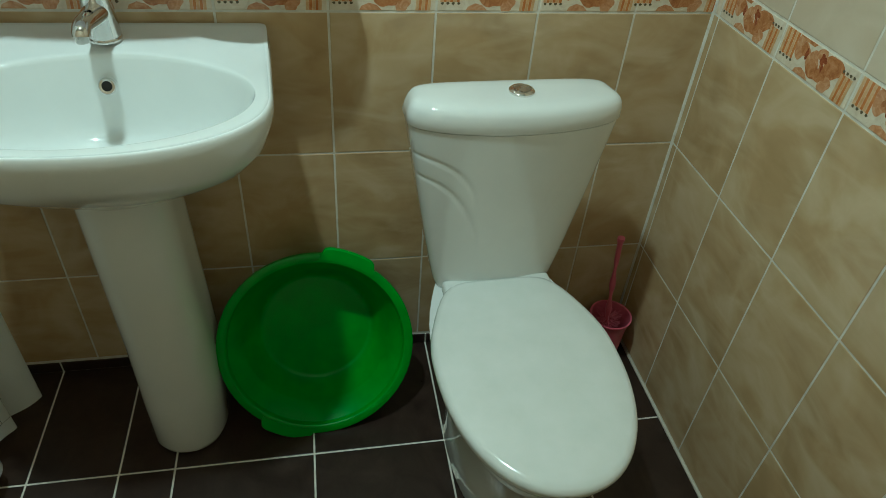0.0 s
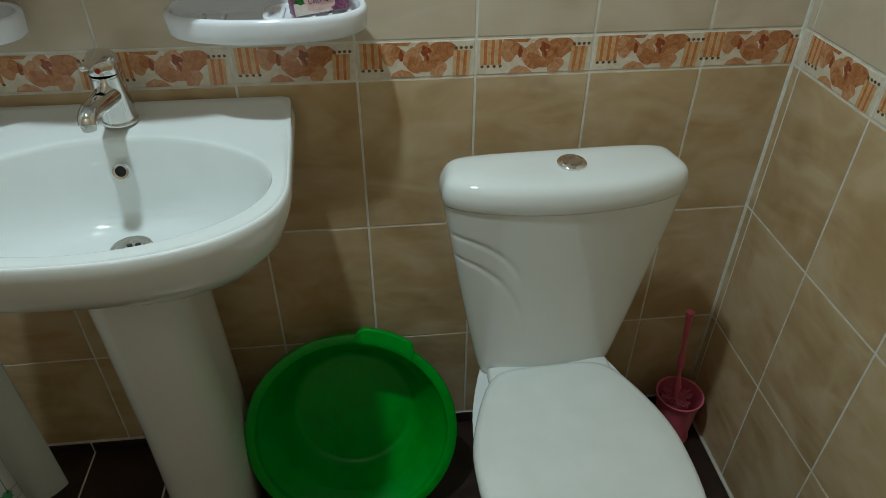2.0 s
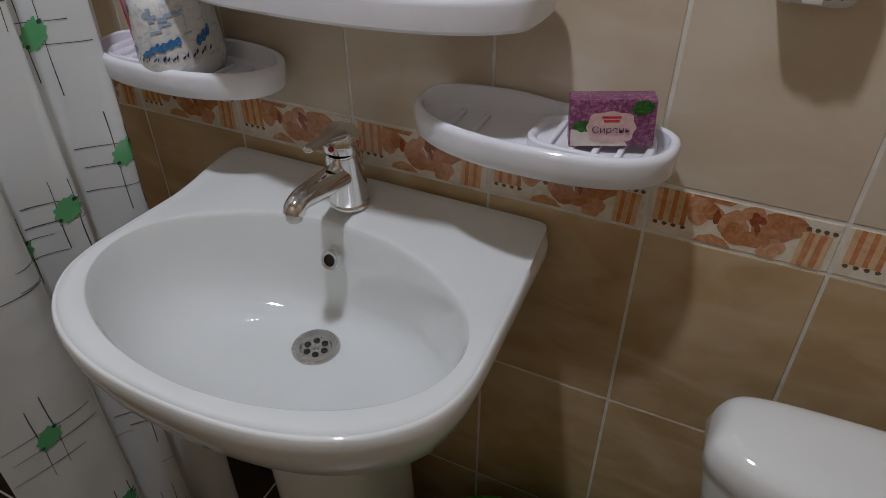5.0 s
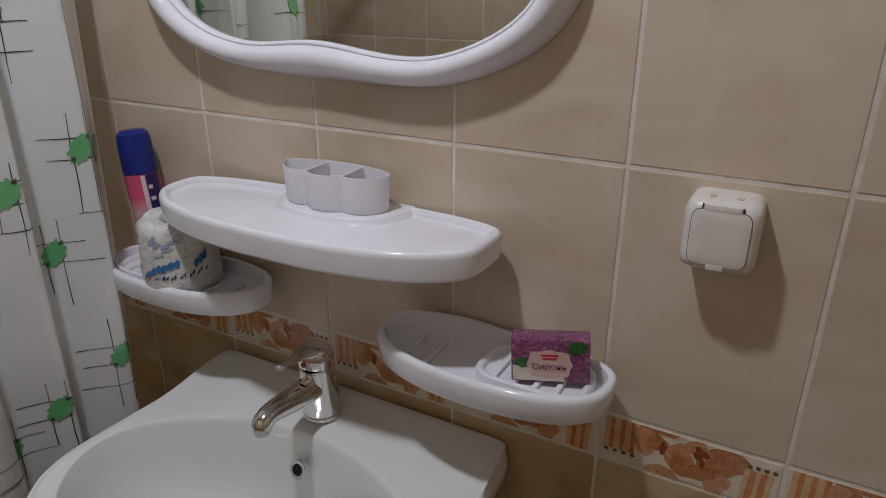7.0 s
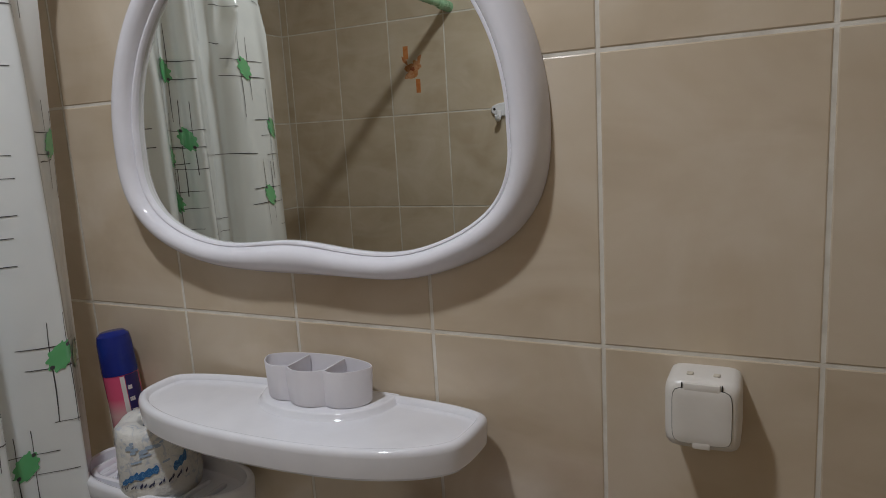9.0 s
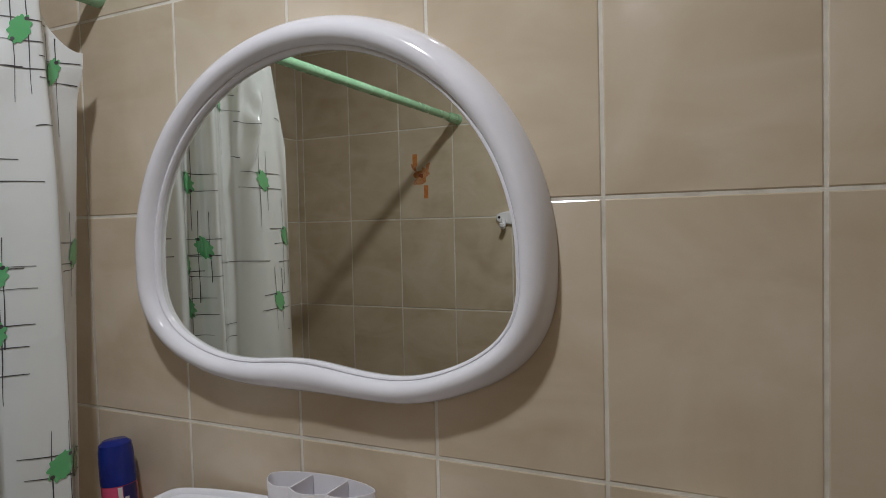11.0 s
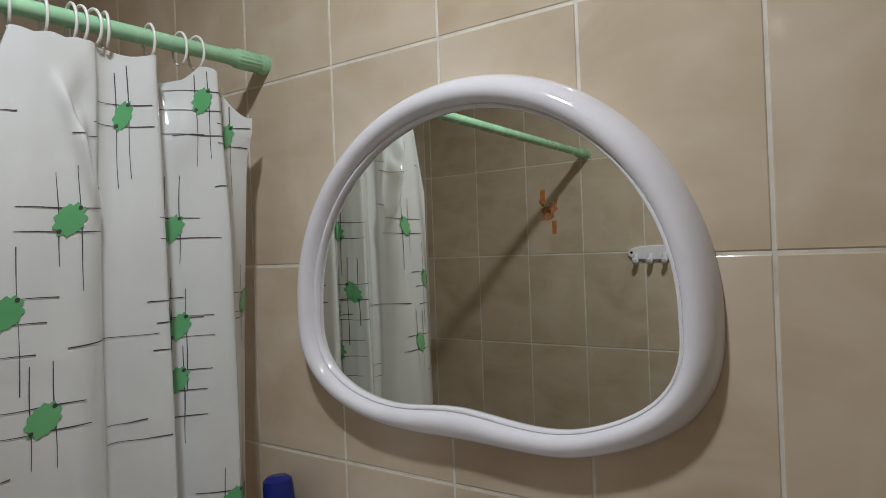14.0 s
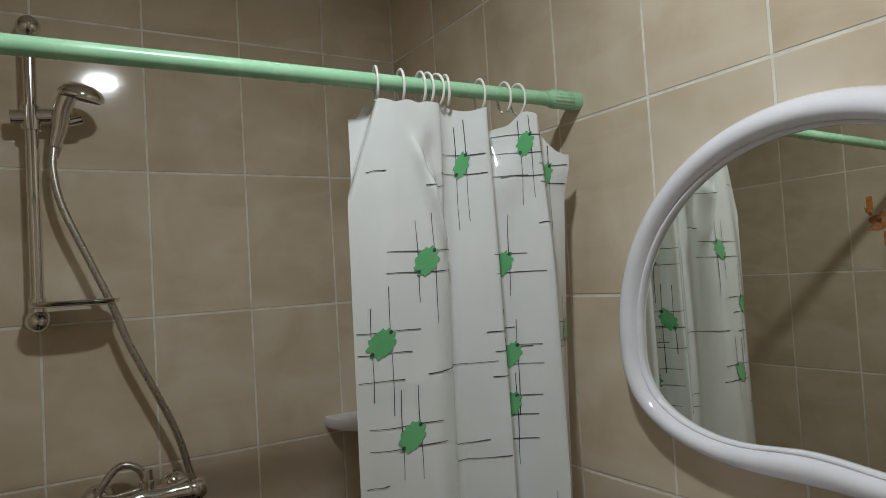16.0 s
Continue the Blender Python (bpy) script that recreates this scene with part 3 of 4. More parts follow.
def groove_lines():
    """Two arcs on each side of the cistern's front, as (x, z) points."""
    out = []
    for side in (-1, 1):
        # the arcs on the far side are left nearly flat
        for x0, z0, dx, dz in ((0.190, 0.726, 0.118, 0.105), (0.188, 0.680, 0.128, 0.185)):
            out += [(side * (x0 - dx * math.sin(t * math.pi / 2)), z0 - dz * (1 - math.cos(t * math.pi / 2)) - 0.006 * t, (1 - t) if side < 0 else 0.0) for t in [k / 50 for k in range(51)]]
    return np.array(out)


ARCS = groove_lines()


def grooved(ring):
    out = []
    for x, y, z in ring:
        if y < TANK_Y - 0.01:
            d2 = (ARCS[:, 0] - x) ** 2 + (ARCS[:, 1] - z) ** 2
            k = int(np.argmin(d2))
            y += 0.0024 * math.exp(-d2[k] / 0.0040 ** 2) * min(1.0, 0.06 + 2.5 * ARCS[k, 2])
        out.append((x, y, z))
    return out


tank_rings = [[(x * 0.9, (y - TANK_Y) * 0.9 + TANK_Y, 0.380) for x, y, z in tank_ring(0.40, n=300)], [(x * 0.97, y, 0.388) for x, y, z in tank_ring(0.40, n=300)]]
tank_rings += [grooved(tank_ring(0.40 + 0.382 * k / 110, n=300)) for k in range(111)]
part("tank", loft(bmesh.new(), tank_rings), ceramic, toilet, "tapered white cistern with curved relief lines", edge=70)


def lid_ring(z, grow, power, back):
    """The lid narrows towards the wall."""
    hw, hd, _ = tank_half(0.79)
    return [(x * (1 - back * smoothstep(-hd, hd, y - TANK_Y)), y, q) for x, y, q in tank_ring(z, grow, 1.0, power)]


lid_rings = [lid_ring(0.781, -0.003, 6.0, 0.0), lid_ring(0.7835, -0.003, 6.0, 0.0), lid_ring(0.784, 0.0012, 6.0, 0.0), lid_ring(0.786, 0.0022, 6.0, 0.0), lid_ring(0.803, 0.0016, 6.0, 0.03), lid_ring(0.815, -0.0005, 6.0, 0.05), lid_ring(0.8222, -0.0045, 6.0, 0.06),
             lid_ring(0.8268, -0.010, 5.6, 0.065), lid_ring(0.8295, -0.017, 5.2, 0.07), lid_ring(0.8312, -0.028, 4.6, 0.07), lid_ring(0.8320, -0.044, 3.6, 0.07)]
part("tank_lid", loft(bmesh.new(), lid_rings), ceramic, toilet, "rounded cistern lid", edge=60)
button = part("flush_button", spin(bmesh.new(), [(0.0, 0.0), (0.0235, 0.0), (0.0235, 0.004), (0.021, 0.0065), (0.0175, 0.007), (0.017, 0.0055), (0.0, 0.0055)], 40), chrome, toilet, "round chrome flush button", pose(0.006, -0.184, 0.8315))
part("plunger", spin(bmesh.new(), [(0.0, 0.0), (0.0155, 0.0), (0.015, 0.0025), (0.0, 0.003)], 32), steel, button, "", pose(0, 0, 0.0055))

def seat_outline(n=72):
    """Half-length along -y from the hinge; an egg shape."""
    pts = []
    for k in range(n):
        a = 2 * math.pi * k / n
        c, s = math.cos(a), math.sin(a)
        if s < 0:
            p, hy = 2.15, 0.285
        else:
            p, hy = 5.5, 0.226
        r = (abs(c) ** p + abs(s) ** p) ** (-1 / p)
        y = hy * r * s
        w = 0.180 - 0.048 * smoothstep(0.02, 0.24, y) 
        pts.append((w * r * c, y - 0.445))
    return pts


def seat_ring(scale, z, off=0.0):
    return [(x * scale, (y + 0.445) * scale - 0.445, z + off) for x, y in seat_outline()]


part("seat", loft(bmesh.new(), [seat_ring(0.955, 0.386), seat_ring(0.975, 0.388), seat_ring(0.98, 0.392), seat_ring(0.98, 0.398), seat_ring(0.96, 0.400)]), seat_plastic, toilet, "white plastic seat ring", edge=60)
part("lid", loft(bmesh.new(), [seat_ring(0.97, 0.401), seat_ring(0.995, 0.402), seat_ring(1.0, 0.406), seat_ring(0.995, 0.413), seat_ring(0.975, 0.419), seat_ring(0.93, 0.4225), seat_ring(0.7, 0.4245), seat_ring(0.3, 0.425)]), seat_plastic, toilet, "closed white plastic lid", edge=60)
hinge = bmesh.new()
box(hinge, -0.118, 0.118, -0.250, -0.208, 0.386, 0.414, 0.007, 3)
part("hinge", hinge, seat_plastic, toilet)


def toilet_bowl():
    bm = bmesh.new()
    rings = []
    for z, hw, front, back in ((0.0, 0.105, -0.56, -0.12), (0.012, 0.110, -0.57, -0.115), (0.08, 0.103, -0.565, -0.115), (0.17, 0.100, -0.57, -0.10), (0.25, 0.118, -0.62, -0.08), (0.32, 0.150, -0.68, -0.05), (0.365, 0.168, -0.712, -0.035), (0.384, 0.168, -0.714, -0.035)):
        c, h = (front + back) / 2, (back - front) / 2
        rings.append([(x * (1 - 0.28 * smoothstep(0.0, 1.0, y / h)), y + c, z) for x, y in superloop(hw, h, 2.5, 64)])
    return loft(bm, rings)


part("bowl", toilet_bowl(), ceramic, toilet, edge=60)


# ---- green plastic tub leaning on the wall ----
def tub_mesh():
    """Outer wall up, over the rim, down the inside; a thin shell."""
    prof = [(0.0, 0.0), (0.133, 0.0), (0.139, 0.004), (0.150, 0.03), (0.197, 0.115), (0.203, 0.1205), (0.217, 0.1225), (0.2195, 0.117), (0.222, 0.117), (0.221, 0.127), (0.216, 0.129),
            (0.2045, 0.1287), (0.2015, 0.1275), (0.2000, 0.1245), (0.1955, 0.108), (0.1480, 0.030), (0.137, 0.008), (0.130, 0.0035), (0.124, 0.0045), (0.0, 0.0045)]
    return spin(bmesh.new(), prof, 64)


def tub_handle():
    bm = bmesh.new()
    w = 0.062
    rows = []
    for k in range(13):
        u = -1 + 2 * k / 12
        a = u * w / 0.21
        out = 0.237 if abs(u) < 0.8 else 0.237 - 0.018 * (abs(u) - 0.8) / 0.2
        rows.append([(r * math.sin(a), r * math.cos(a), z) for r, z in ((0.208, 0.1305), (out - 0.003, 0.1315), (out, 0.128), (out - 0.001, 0.115), (out - 0.004, 0.115), (out - 0.005, 0.124), (0.208, 0.125))])
    return loft(bm, rows)


tub_dir = Vector((0.0, -0.918, 0.397)).normalized()
tub_at = Matrix.Translation((-0.870, -0.062, 0.1535)) @ tub_dir.to_track_quat("Z", "Y").to_matrix().to_4x4()
tub = thing("plastic_tub", tub_at, "round green plastic tub leaning against the wall on the floor", "tub")
part("bowl", tub_mesh(), green_plastic, tub, edge=50)
handle_mesh = sharp(bm_to("handle", tub_handle(), green_plastic), 40)
part("handle", handle_mesh, None, tub, "", pose(0, 0, 0, 0, 0, -22))
part("handle", handle_mesh, None, tub, "", pose(0, 0, 0, 0, 0, 158))


# ---- toilet brush ----
brush = thing("toilet_brush", pose(-0.105, -0.088, 0.0), "pink plastic toilet brush standing in its holder", "toilet brush")
part("holder", spin(bmesh.new(), [(0.0, 0.0), (0.044, 0.0), (0.047, 0.004), (0.043, 0.02), (0.047, 0.10), (0.053, 0.135), (0.055, 0.137), (0.055, 0.140), (0.051, 0.139), (0.045, 0.10), (0.040, 0.015), (0.0, 0.012)], 40), pink_plastic, brush)
part("handle", tube(bmesh.new(), smooth_path([(-0.006, 0, 0.06), (-0.012, 0.0, 0.16), (-0.021, 0.004, 0.26), (-0.030, 0.006, 0.37), (-0.031, 0.006, 0.395)]), lambda t: 0.0062 + 0.0022 * math.sin(30 * t) * (1 if t < 0.6 else 0.2) + 0.003 * smoothstep(0.7, 0.9, t), 14), pink_plastic, brush)
tufts = bmesh.new()
for k in range(220):
    rng = random.Random(k)
    a, z = rng.random() * 6.283, 0.05 + 0.085 * rng.random()
    d = Vector((math.cos(a), math.sin(a), 0.5 * rng.random()))
    tube(tufts, [Vector((-0.007, 0, z)), Vector((-0.007, 0, z)) + d * 0.018, Vector((-0.007, 0, z)) + d * 0.034], 0.0008, 4)
part("bristles", tufts, pink_plastic, brush)


# ---- mirror ----
MX, MZ = -1.1745, 1.5145


def mirror_edge(a, inset):
    """A half-ellipse above, a flatter curve with a wave below."""
    c, s = math.cos(a), math.sin(a)
    hx = 0.3175
    if s >= 0:
        x, z = hx * c, 0.3045 * s
    else:
        p = 2.75
        r = (abs(c) ** p + abs(s) ** p) ** (-1 / p)
        x, z = hx * r * c, 0.178 * r * s
    nx, nz = x / hx ** 2, z / (0.3045 if s >= 0 else 0.19) ** 2
    ln = math.hypot(nx, nz)
    x, z = x - inset * nx / ln, z - inset * nz / ln * (1.0 - 0.22 * smoothstep(0.0, -0.6, s))
    if s < 0:
        k = smoothstep(0.0, -0.5, s)
        z += k * (0.004 + inset * 0.22) * math.exp(-((x + 0.025) / 0.085) ** 2) * (1.0 if inset > 0.001 else 0.6)
        z -= k * 0.004 * math.exp(-((x - 0.14) / 0.06) ** 2)
    return x, z


def mirror_frame():
    bm = bmesh.new()
    prof = [(0.0, 0.0), (0.0015, 0.007), (0.005, 0.017), (0.010, 0.0245), (0.016, 0.0295), (0.023, 0.0315), (0.030, 0.030), (0.0355, 0.0245), (0.0382, 0.0185), (0.0388, 0.0160), (0.0402, 0.0172), (0.0428, 0.0165), (0.0442, 0.012), (0.0442, 0.003), (0.030, 0.0)]
    n = 160
    rings = []
    for k in range(n):
        a = 2 * math.pi * k / n
        rings.append([(*mirror_edge(a, i)[:1], -h, mirror_edge(a, i)[1]) for i, h in prof])
    rows = [[bm.verts.new(p) for p in ring] for ring in rings]
    m = len(prof)
    for k in range(n):
        a, b = rows[k], rows[(k + 1) % n]
        for j in range(m):
            bm.faces.new((a[j], a[(j + 1) % m], b[(j + 1) % m], b[j]))
    return bm


mirror = thing("wall_mirror", pose(MX, -0.001, MZ, -0.25, 0, 0), "wall mirror in a glossy white frame with wavy lower edge", "mirror")
part("frame", mirror_frame(), frame_plastic, mirror, edge=60)
pane = bmesh.new()
for depth in (0.0085,):
    front = [pane.verts.new((mirror_edge(2 * math.pi * k / 120, 0.041)[0], -depth, mirror_edge(2 * math.pi * k / 120, 0.041)[1])) for k in range(120)]
    back = [pane.verts.new((v.co.x, -depth + 0.004, v.co.z)) for v in front]
    pane.faces.new(front)
    pane.faces.new(back[::-1])
    for k in range(120):
        j = (k + 1) % 120
        pane.faces.new((front[k], back[k], back[j], front[j]))
part("glass", pane, mirror_glass, mirror, "silvered glass", edge=20)


# ---- shelf set ----
SHELF_TOP, SHELF_L, SHELF_X = 1.193, 0.2445, -1.172


def shelf_outline(inset, n=280):
    """Back edge straight along the wall, front bowed, ends rounded."""
    pts = []
    for k in range(n):
        a = 2 * math.pi * k / n
        c, s = math.cos(a), math.sin(a)
        p, hy = (2.35, 0.110) if s < 0 else (3.6 if c > 0 else 2.3, 0.054)
        r = (abs(c) ** p + abs(s) ** p) ** (-1 / p)
        x, y = ((1.02 if c > 0 else 1.005) * SHELF_L - inset) * r * c, (hy - inset) * r * s - 0.056
        stop = SHELF_L - inset - 0.020
        if abs(x) > stop:
            x = math.copysign(stop + 0.020 * math.tanh((abs(x) - stop) / 0.020), x)
        pts.append((x, y))
    return pts


def tray(bm, outline, z_top, height, wall, dip, seat_shift=None):
    """A tray with a rounded rim; outline(inset) gives its loops."""
    ring = lambda i, z: [(x, y, z) for x, y in outline(i)]
    rings = [ring(0.012, z_top - height), ring(0.005, z_top - height + 0.001), ring(0.0015, z_top - height + 0.005), ring(0.0, z_top - 0.008), ring(0.0006, z_top - 0.0045), ring(0.0022, z_top - 0.0018), ring(0.0048, z_top - 0.0003), ring(0.007, z_top),
             ring(wall - 0.002, z_top - 0.0006), ring(wall, z_top - 0.0020), ring(wall + 0.0020, z_top - dip + 0.0015), ring(wall + 0.005, z_top - dip), ring(wall + 0.012, z_top - dip)]
    return loft(bm, rings)


shelf = thing("bathroom_shelf", pose(SHELF_X, 0, SHELF_TOP), "white plastic shelf with a bowed front under the mirror", "shelf")
part("tray", tray(bmesh.new(), shelf_outline, 0.0, 0.036, 0.011, 0.0085), white_plastic, shelf, edge=35)
seat = bmesh.new()
loft(seat, [[(x + 0.018, min(-0.004, y - 0.004), z) for x, y in superloop(0.094 - i, 0.084 - i, 2.4, 96)] for i, z in ((-0.005, -0.0087), (-0.0015, -0.0062), (0.0, -0.0025), (0.0015, -0.0009), (0.004, -0.0004), (0.03, -0.0004))])
part("cup_seat", seat, white_plastic, shelf, edge=60)


def cup_holder():
    h = thing("brush_cup", pose(-1.154, -0.038, SHELF_TOP), "white plastic toothbrush cup with three compartments on the shelf", "cup")
    bm = bmesh.new()

    def ring(i, z, grow=1.0):
        out = []
        for x, y in superloop((0.079 - i) * grow, 0.033 - i, 1.85, 84):
            out.append((x, y - 0.0100 * (abs(math.sin(math.pi * (x + 0.081) / 0.054)) ** 0.7 - 0.3) if y < 0 else y * 0.75, z))
        return out
    loft(bm, [ring(0.002, 0.0, 0.95), ring(0.0, 0.003, 0.95), ring(0.0, 0.0435), ring(0.0006, 0.0455), ring(0.002, 0.0455), ring(0.0026, 0.0435), ring(0.003, 0.004, 0.95)])
    part("shell", bm, cup_plastic, h, edge=50)
    for x in (-0.027, 0.027):
        part("divider", box(bmesh.new(), x - 0.0012, x + 0.0012, -0.0265, 0.0185, 0.003, 0.0445, 0.0004, 1), cup_plastic, h)


cup_holder()


def dish(flip):
    """A leaf-shaped dish with a low front, ribs and a raised back end."""
    f = -1 if flip else 1
    label = "white plastic side dish under the shelf, holding a toilet roll" if flip else "white plastic soap dish with ribs under the shelf"
    d = thing("soap_dish", pose((-0.932 if f > 0 else -1.430), 0, 1.054), label, "soap dish", "side dishes of the shelf")

    def outline(inset, n=140):
        pts = []
        for k in range(n):
            a = 2 * math.pi * k / n
            c, s = math.cos(a), math.sin(a)
            if s < 0:
                p, hy = (2.1 if c < 0 else 2.5), 0.076
            else:
                p, hy = 2.7, 0.052
            r = (abs(c) ** p + abs(s) ** p) ** (-1 / p)
            x, y = (0.149 - inset) * r * c, (hy - inset) * r * s - 0.054
            
            pts.append((x * f, y))
        return pts

    bm = tray(bmesh.new(), outline, 0.0, 0.036, 0.0105, 0.019)
    for v in bm.verts:
        x, y = v.co.x * f, v.co.y
        if v.co.z > -0.012 and x < 0.02:
            v.co.z += 0.005 * smoothstep(-0.052, -0.025, y) * smoothstep(0.02, -0.05, x) - 0.0 * x
    part("tray", bm, white_plastic, d, edge=40)
    step = bmesh.new()
    loft(step, [[(x + 0.060, y - 0.060, z) for x, y in superloop(0.066 - i, 0.042 - i, 4.0, 48)] for i, z in ((0.0, -0.020), (0.001, -0.009), (0.003, -0.0075), (0.006, -0.0075), (0.0085, -0.0095), (0.010, -0.0145), (0.014, -0.0150))])
    for v in step.verts:
        v.co.x *= f
    part("soap_bed", step, white_plastic, d)
    rib = box(bmesh.new(), -0.0032, 0.0032, -0.092, -0.030, -0.0155, -0.0095, 0.0015, 2)
    rib_mesh = sharp(bm_to("rib", rib, white_plastic))
    for x in (0.022, 0.046, 0.070, 0.094):
        part("rib", rib_mesh, None, d, "", pose(f * x, 0, 0))
    for x in (-0.095, -0.065):
        part("rib", rib_mesh, None, d, "", pose(f * x, -0.01, -0.0040))
    return d


dish(False)
dish(True)


# ---- things on the dishes ----
def lettering(text, size, material, name="lettering"):
    cu = bpy.data.curves.new(name, "FONT")
    cu.body, cu.size, cu.align_x, cu.align_y, cu.extrude = text, size, "CENTER", "CENTER", 0.0001
    tmp = bpy.data.objects.new("tmp", cu)
    scene.collection.objects.link(tmp)
    me = bpy.data.meshes.new_from_object(tmp.evaluated_get(bpy.context.evaluated_depsgraph_get()))
    bpy.data.objects.remove(tmp)
    me.materials.clear()
    me.materials.append(material)
    return me


def lilac_material():
    m = Mat("lilac_print", (0.22, 0.05, 0.2), 0.3)
    v = m.coords()
    vo = m.noise(v, 300, 4, 0.7)
    n = m.noise(v, 55, 4)
    a = m.ramp(vo, [(0.36, (0.05, 0.010, 0.035)), (0.50, (0.27, 0.075, 0.19)), (0.66, (0.62, 0.36, 0.50))])
    m.color(m.mix(n, a, (0.15, 0.035, 0.10)))
    return m.m


lilac = lilac_material()
leaf_print = print_material("leaf_print", (0.01, 0.05, 0.01), (0.03, 0.11, 0.02), (0.07, 0.22, 0.04), 120)
pale_print = print_material("pale_pink_print", (0.55, 0.36, 0.34), (0.62, 0.43, 0.40), (0.68, 0.50, 0.46), 90)
cream_print = print_material("cream_print", (0.58, 0.52, 0.45), (0.66, 0.60, 0.52), (0.72, 0.67, 0.60), 60)
red_ink = Mat("red_ink", (0.45, 0.03, 0.04), 0.35).m
purple_ink = Mat("purple_ink", (0.10, 0.02, 0.09), 0.35).m


def flat_shape(points, y, cx=0.0, cz=0.0):
    bm = bmesh.new()
    f = bm.faces.new([bm.verts.new((cx + x, y, cz + z)) for x, z in points])
    r = bmesh.ops.extrude_face_region(bm, geom=[f])
    for v in r["geom"]:
        if isinstance(v, bmesh.types.BMVert):
            v.co.y += 0.0004
    return bm


soap = thing("soap_box", pose(-0.853, -0.064, 1.0460, -5, -3, 19) @ Matrix.Diagonal((0.94, 0.92, 0.85, 1)), "small purple lilac soap carton standing in the soap dish", "soap carton")
part("carton", box(bmesh.new(), -0.045, 0.045, -0.015, 0.015, 0.0, 0.058, 0.0012, 2), lilac, soap)
part("cream_corner", flat_shape([(-0.0432, 0.001), (0.018, 0.001), (0.012, 0.010), (-0.012, 0.016), (-0.0432, 0.022)], -0.0155), cream_print, soap)
part("leaf", flat_shape([(0.018, 0.046), (0.026, 0.038), (0.038, 0.042), (0.043, 0.050), (0.036, 0.057), (0.024, 0.056)], -0.0156), leaf_print, soap)
part("leaf", flat_shape([(-0.042, 0.024), (-0.032, 0.018), (-0.022, 0.022), (-0.026, 0.032), (-0.038, 0.032)], -0.0156), leaf_print, soap)
card = []
for k in range(48):
    a = 2 * math.pi * k / 48
    q = superloop(0.0250, 0.0190, 3.0, 48)[k]
    w = 1 + 0.05 * math.cos(8 * a)
    card.append((q[0] * w - 0.001, q[1] * w + 0.0245))
plaque = part("plaque", flat_shape(card, -0.0160), pale_print, soap, "pale pink lettered plaque")
part("lettering", lettering("Сирень", 0.0112, purple_ink), None, plaque, "", Matrix.Translation((-0.001, -0.0172, 0.0215)) @ Euler((radians(90), 0, 0)).to_matrix().to_4x4())
for z, w in ((0.0370, 0.0100), (0.0325, 0.0082)):
    part("red_bar", flat_shape([(-w, -0.0013), (w, -0.0013), (w, 0.0013), (-w, 0.0013)], -0.0164, -0.001, z), red_ink, plaque)


def wrapper_material():
    m = Mat("printed_wrapper", (0.72, 0.71, 0.68), 0.4)
    v = m.coords()
    n = m.noise(v, 45, 3, 0.6, 2.0)
    w = m.noise(v, 130, 3)
    base = m.ramp(n, [(0.35, (0.50, 0.53, 0.58)), (0.45, (0.70, 0.69, 0.65)), (0.7, (0.76, 0.75, 0.71))])
    m.color(base).bump(w, 0.6, 0.002)
    return m.m


wrapper = wrapper_material()
roll_blue = print_material("roll_blue_print", (0.02, 0.07, 0.22), (0.05, 0.17, 0.40), (0.20, 0.36, 0.55), 160)
roll_at = Matrix.Translation((-1.422, -0.072, 1.0355)) @ Euler((radians(3), radians(1), radians(20))).to_matrix().to_4x4()
roll = thing("toilet_roll", roll_at, "toilet roll in a white wrapper with blue print", "toilet roll")


def roll_r(z):
    return 0.0562 - 0.0010 * max(0.0, 0.02 - z) / 0.02 - 0.0062 * smoothstep(0.015, 0.105, z)


def roll_mesh():
    bm = bmesh.new()
    rings = []
    for r, z in ((0.019, 0.085), (0.0195, 0.105), (0.023, 0.1075), (0.043, 0.1075), (0.0480, 0.104), (roll_r(0.09) - 0.0005, 0.09), (roll_r(0.07) - 0.0005, 0.07), (roll_r(0.05) - 0.0005, 0.05), (roll_r(0.02) - 0.0005, 0.02), (0.0530, 0.004), (0.046, 0.0), (0.02, 0.0)):
        rings.append([(r * (1 + 0.025 * math.sin(3 * a + 20 * z) + 0.012 * math.sin(11 * a)) * math.cos(a), r * (1 + 0.025 * math.sin(3 * a + 20 * z)) * math.sin(a), z + 0.002 * math.sin(5 * a)) for a in [2 * math.pi * k / 64 for k in range(64)]])
    return loft(bm, rings)


def roll_patch(a0, a1, z0, z1, wave):
    bm = bmesh.new()
    rows = []
    for k in range(15):
        a = radians(a0 + (a1 - a0) * k / 14)
        lo, hi = z0 + wave * math.sin(3 * a), z1 + wave * math.sin(4 * a + 1)
        mid, half = (lo + hi) / 2 + 4 * wave * (k / 14 - 0.5), (hi - lo) / 2 * (0.80 + 0.20 * math.sin(1.3 * k + 90 * z0)) * (1 if 0 < k < 14 else 0.5)
        lo, hi = mid - half, mid + half
        rows.append([bm.verts.new(((roll_r(z) + 0.0007) * (1 + 0.025 * math.sin(3 * a + 20 * z) + 0.012 * math.sin(11 * a)) * math.cos(a), (roll_r(z) + 0.0007) * (1 + 0.025 * math.sin(3 * a + 20 * z)) * math.sin(a), z)) for z in [lo + (hi - lo) * j / 4 for j in range(5)]])
    for a, b in zip(rows, rows[1:]):
        for j in range(4):
            bm.faces.new((a[j], a[j + 1], b[j + 1], b[j]))
    return bm


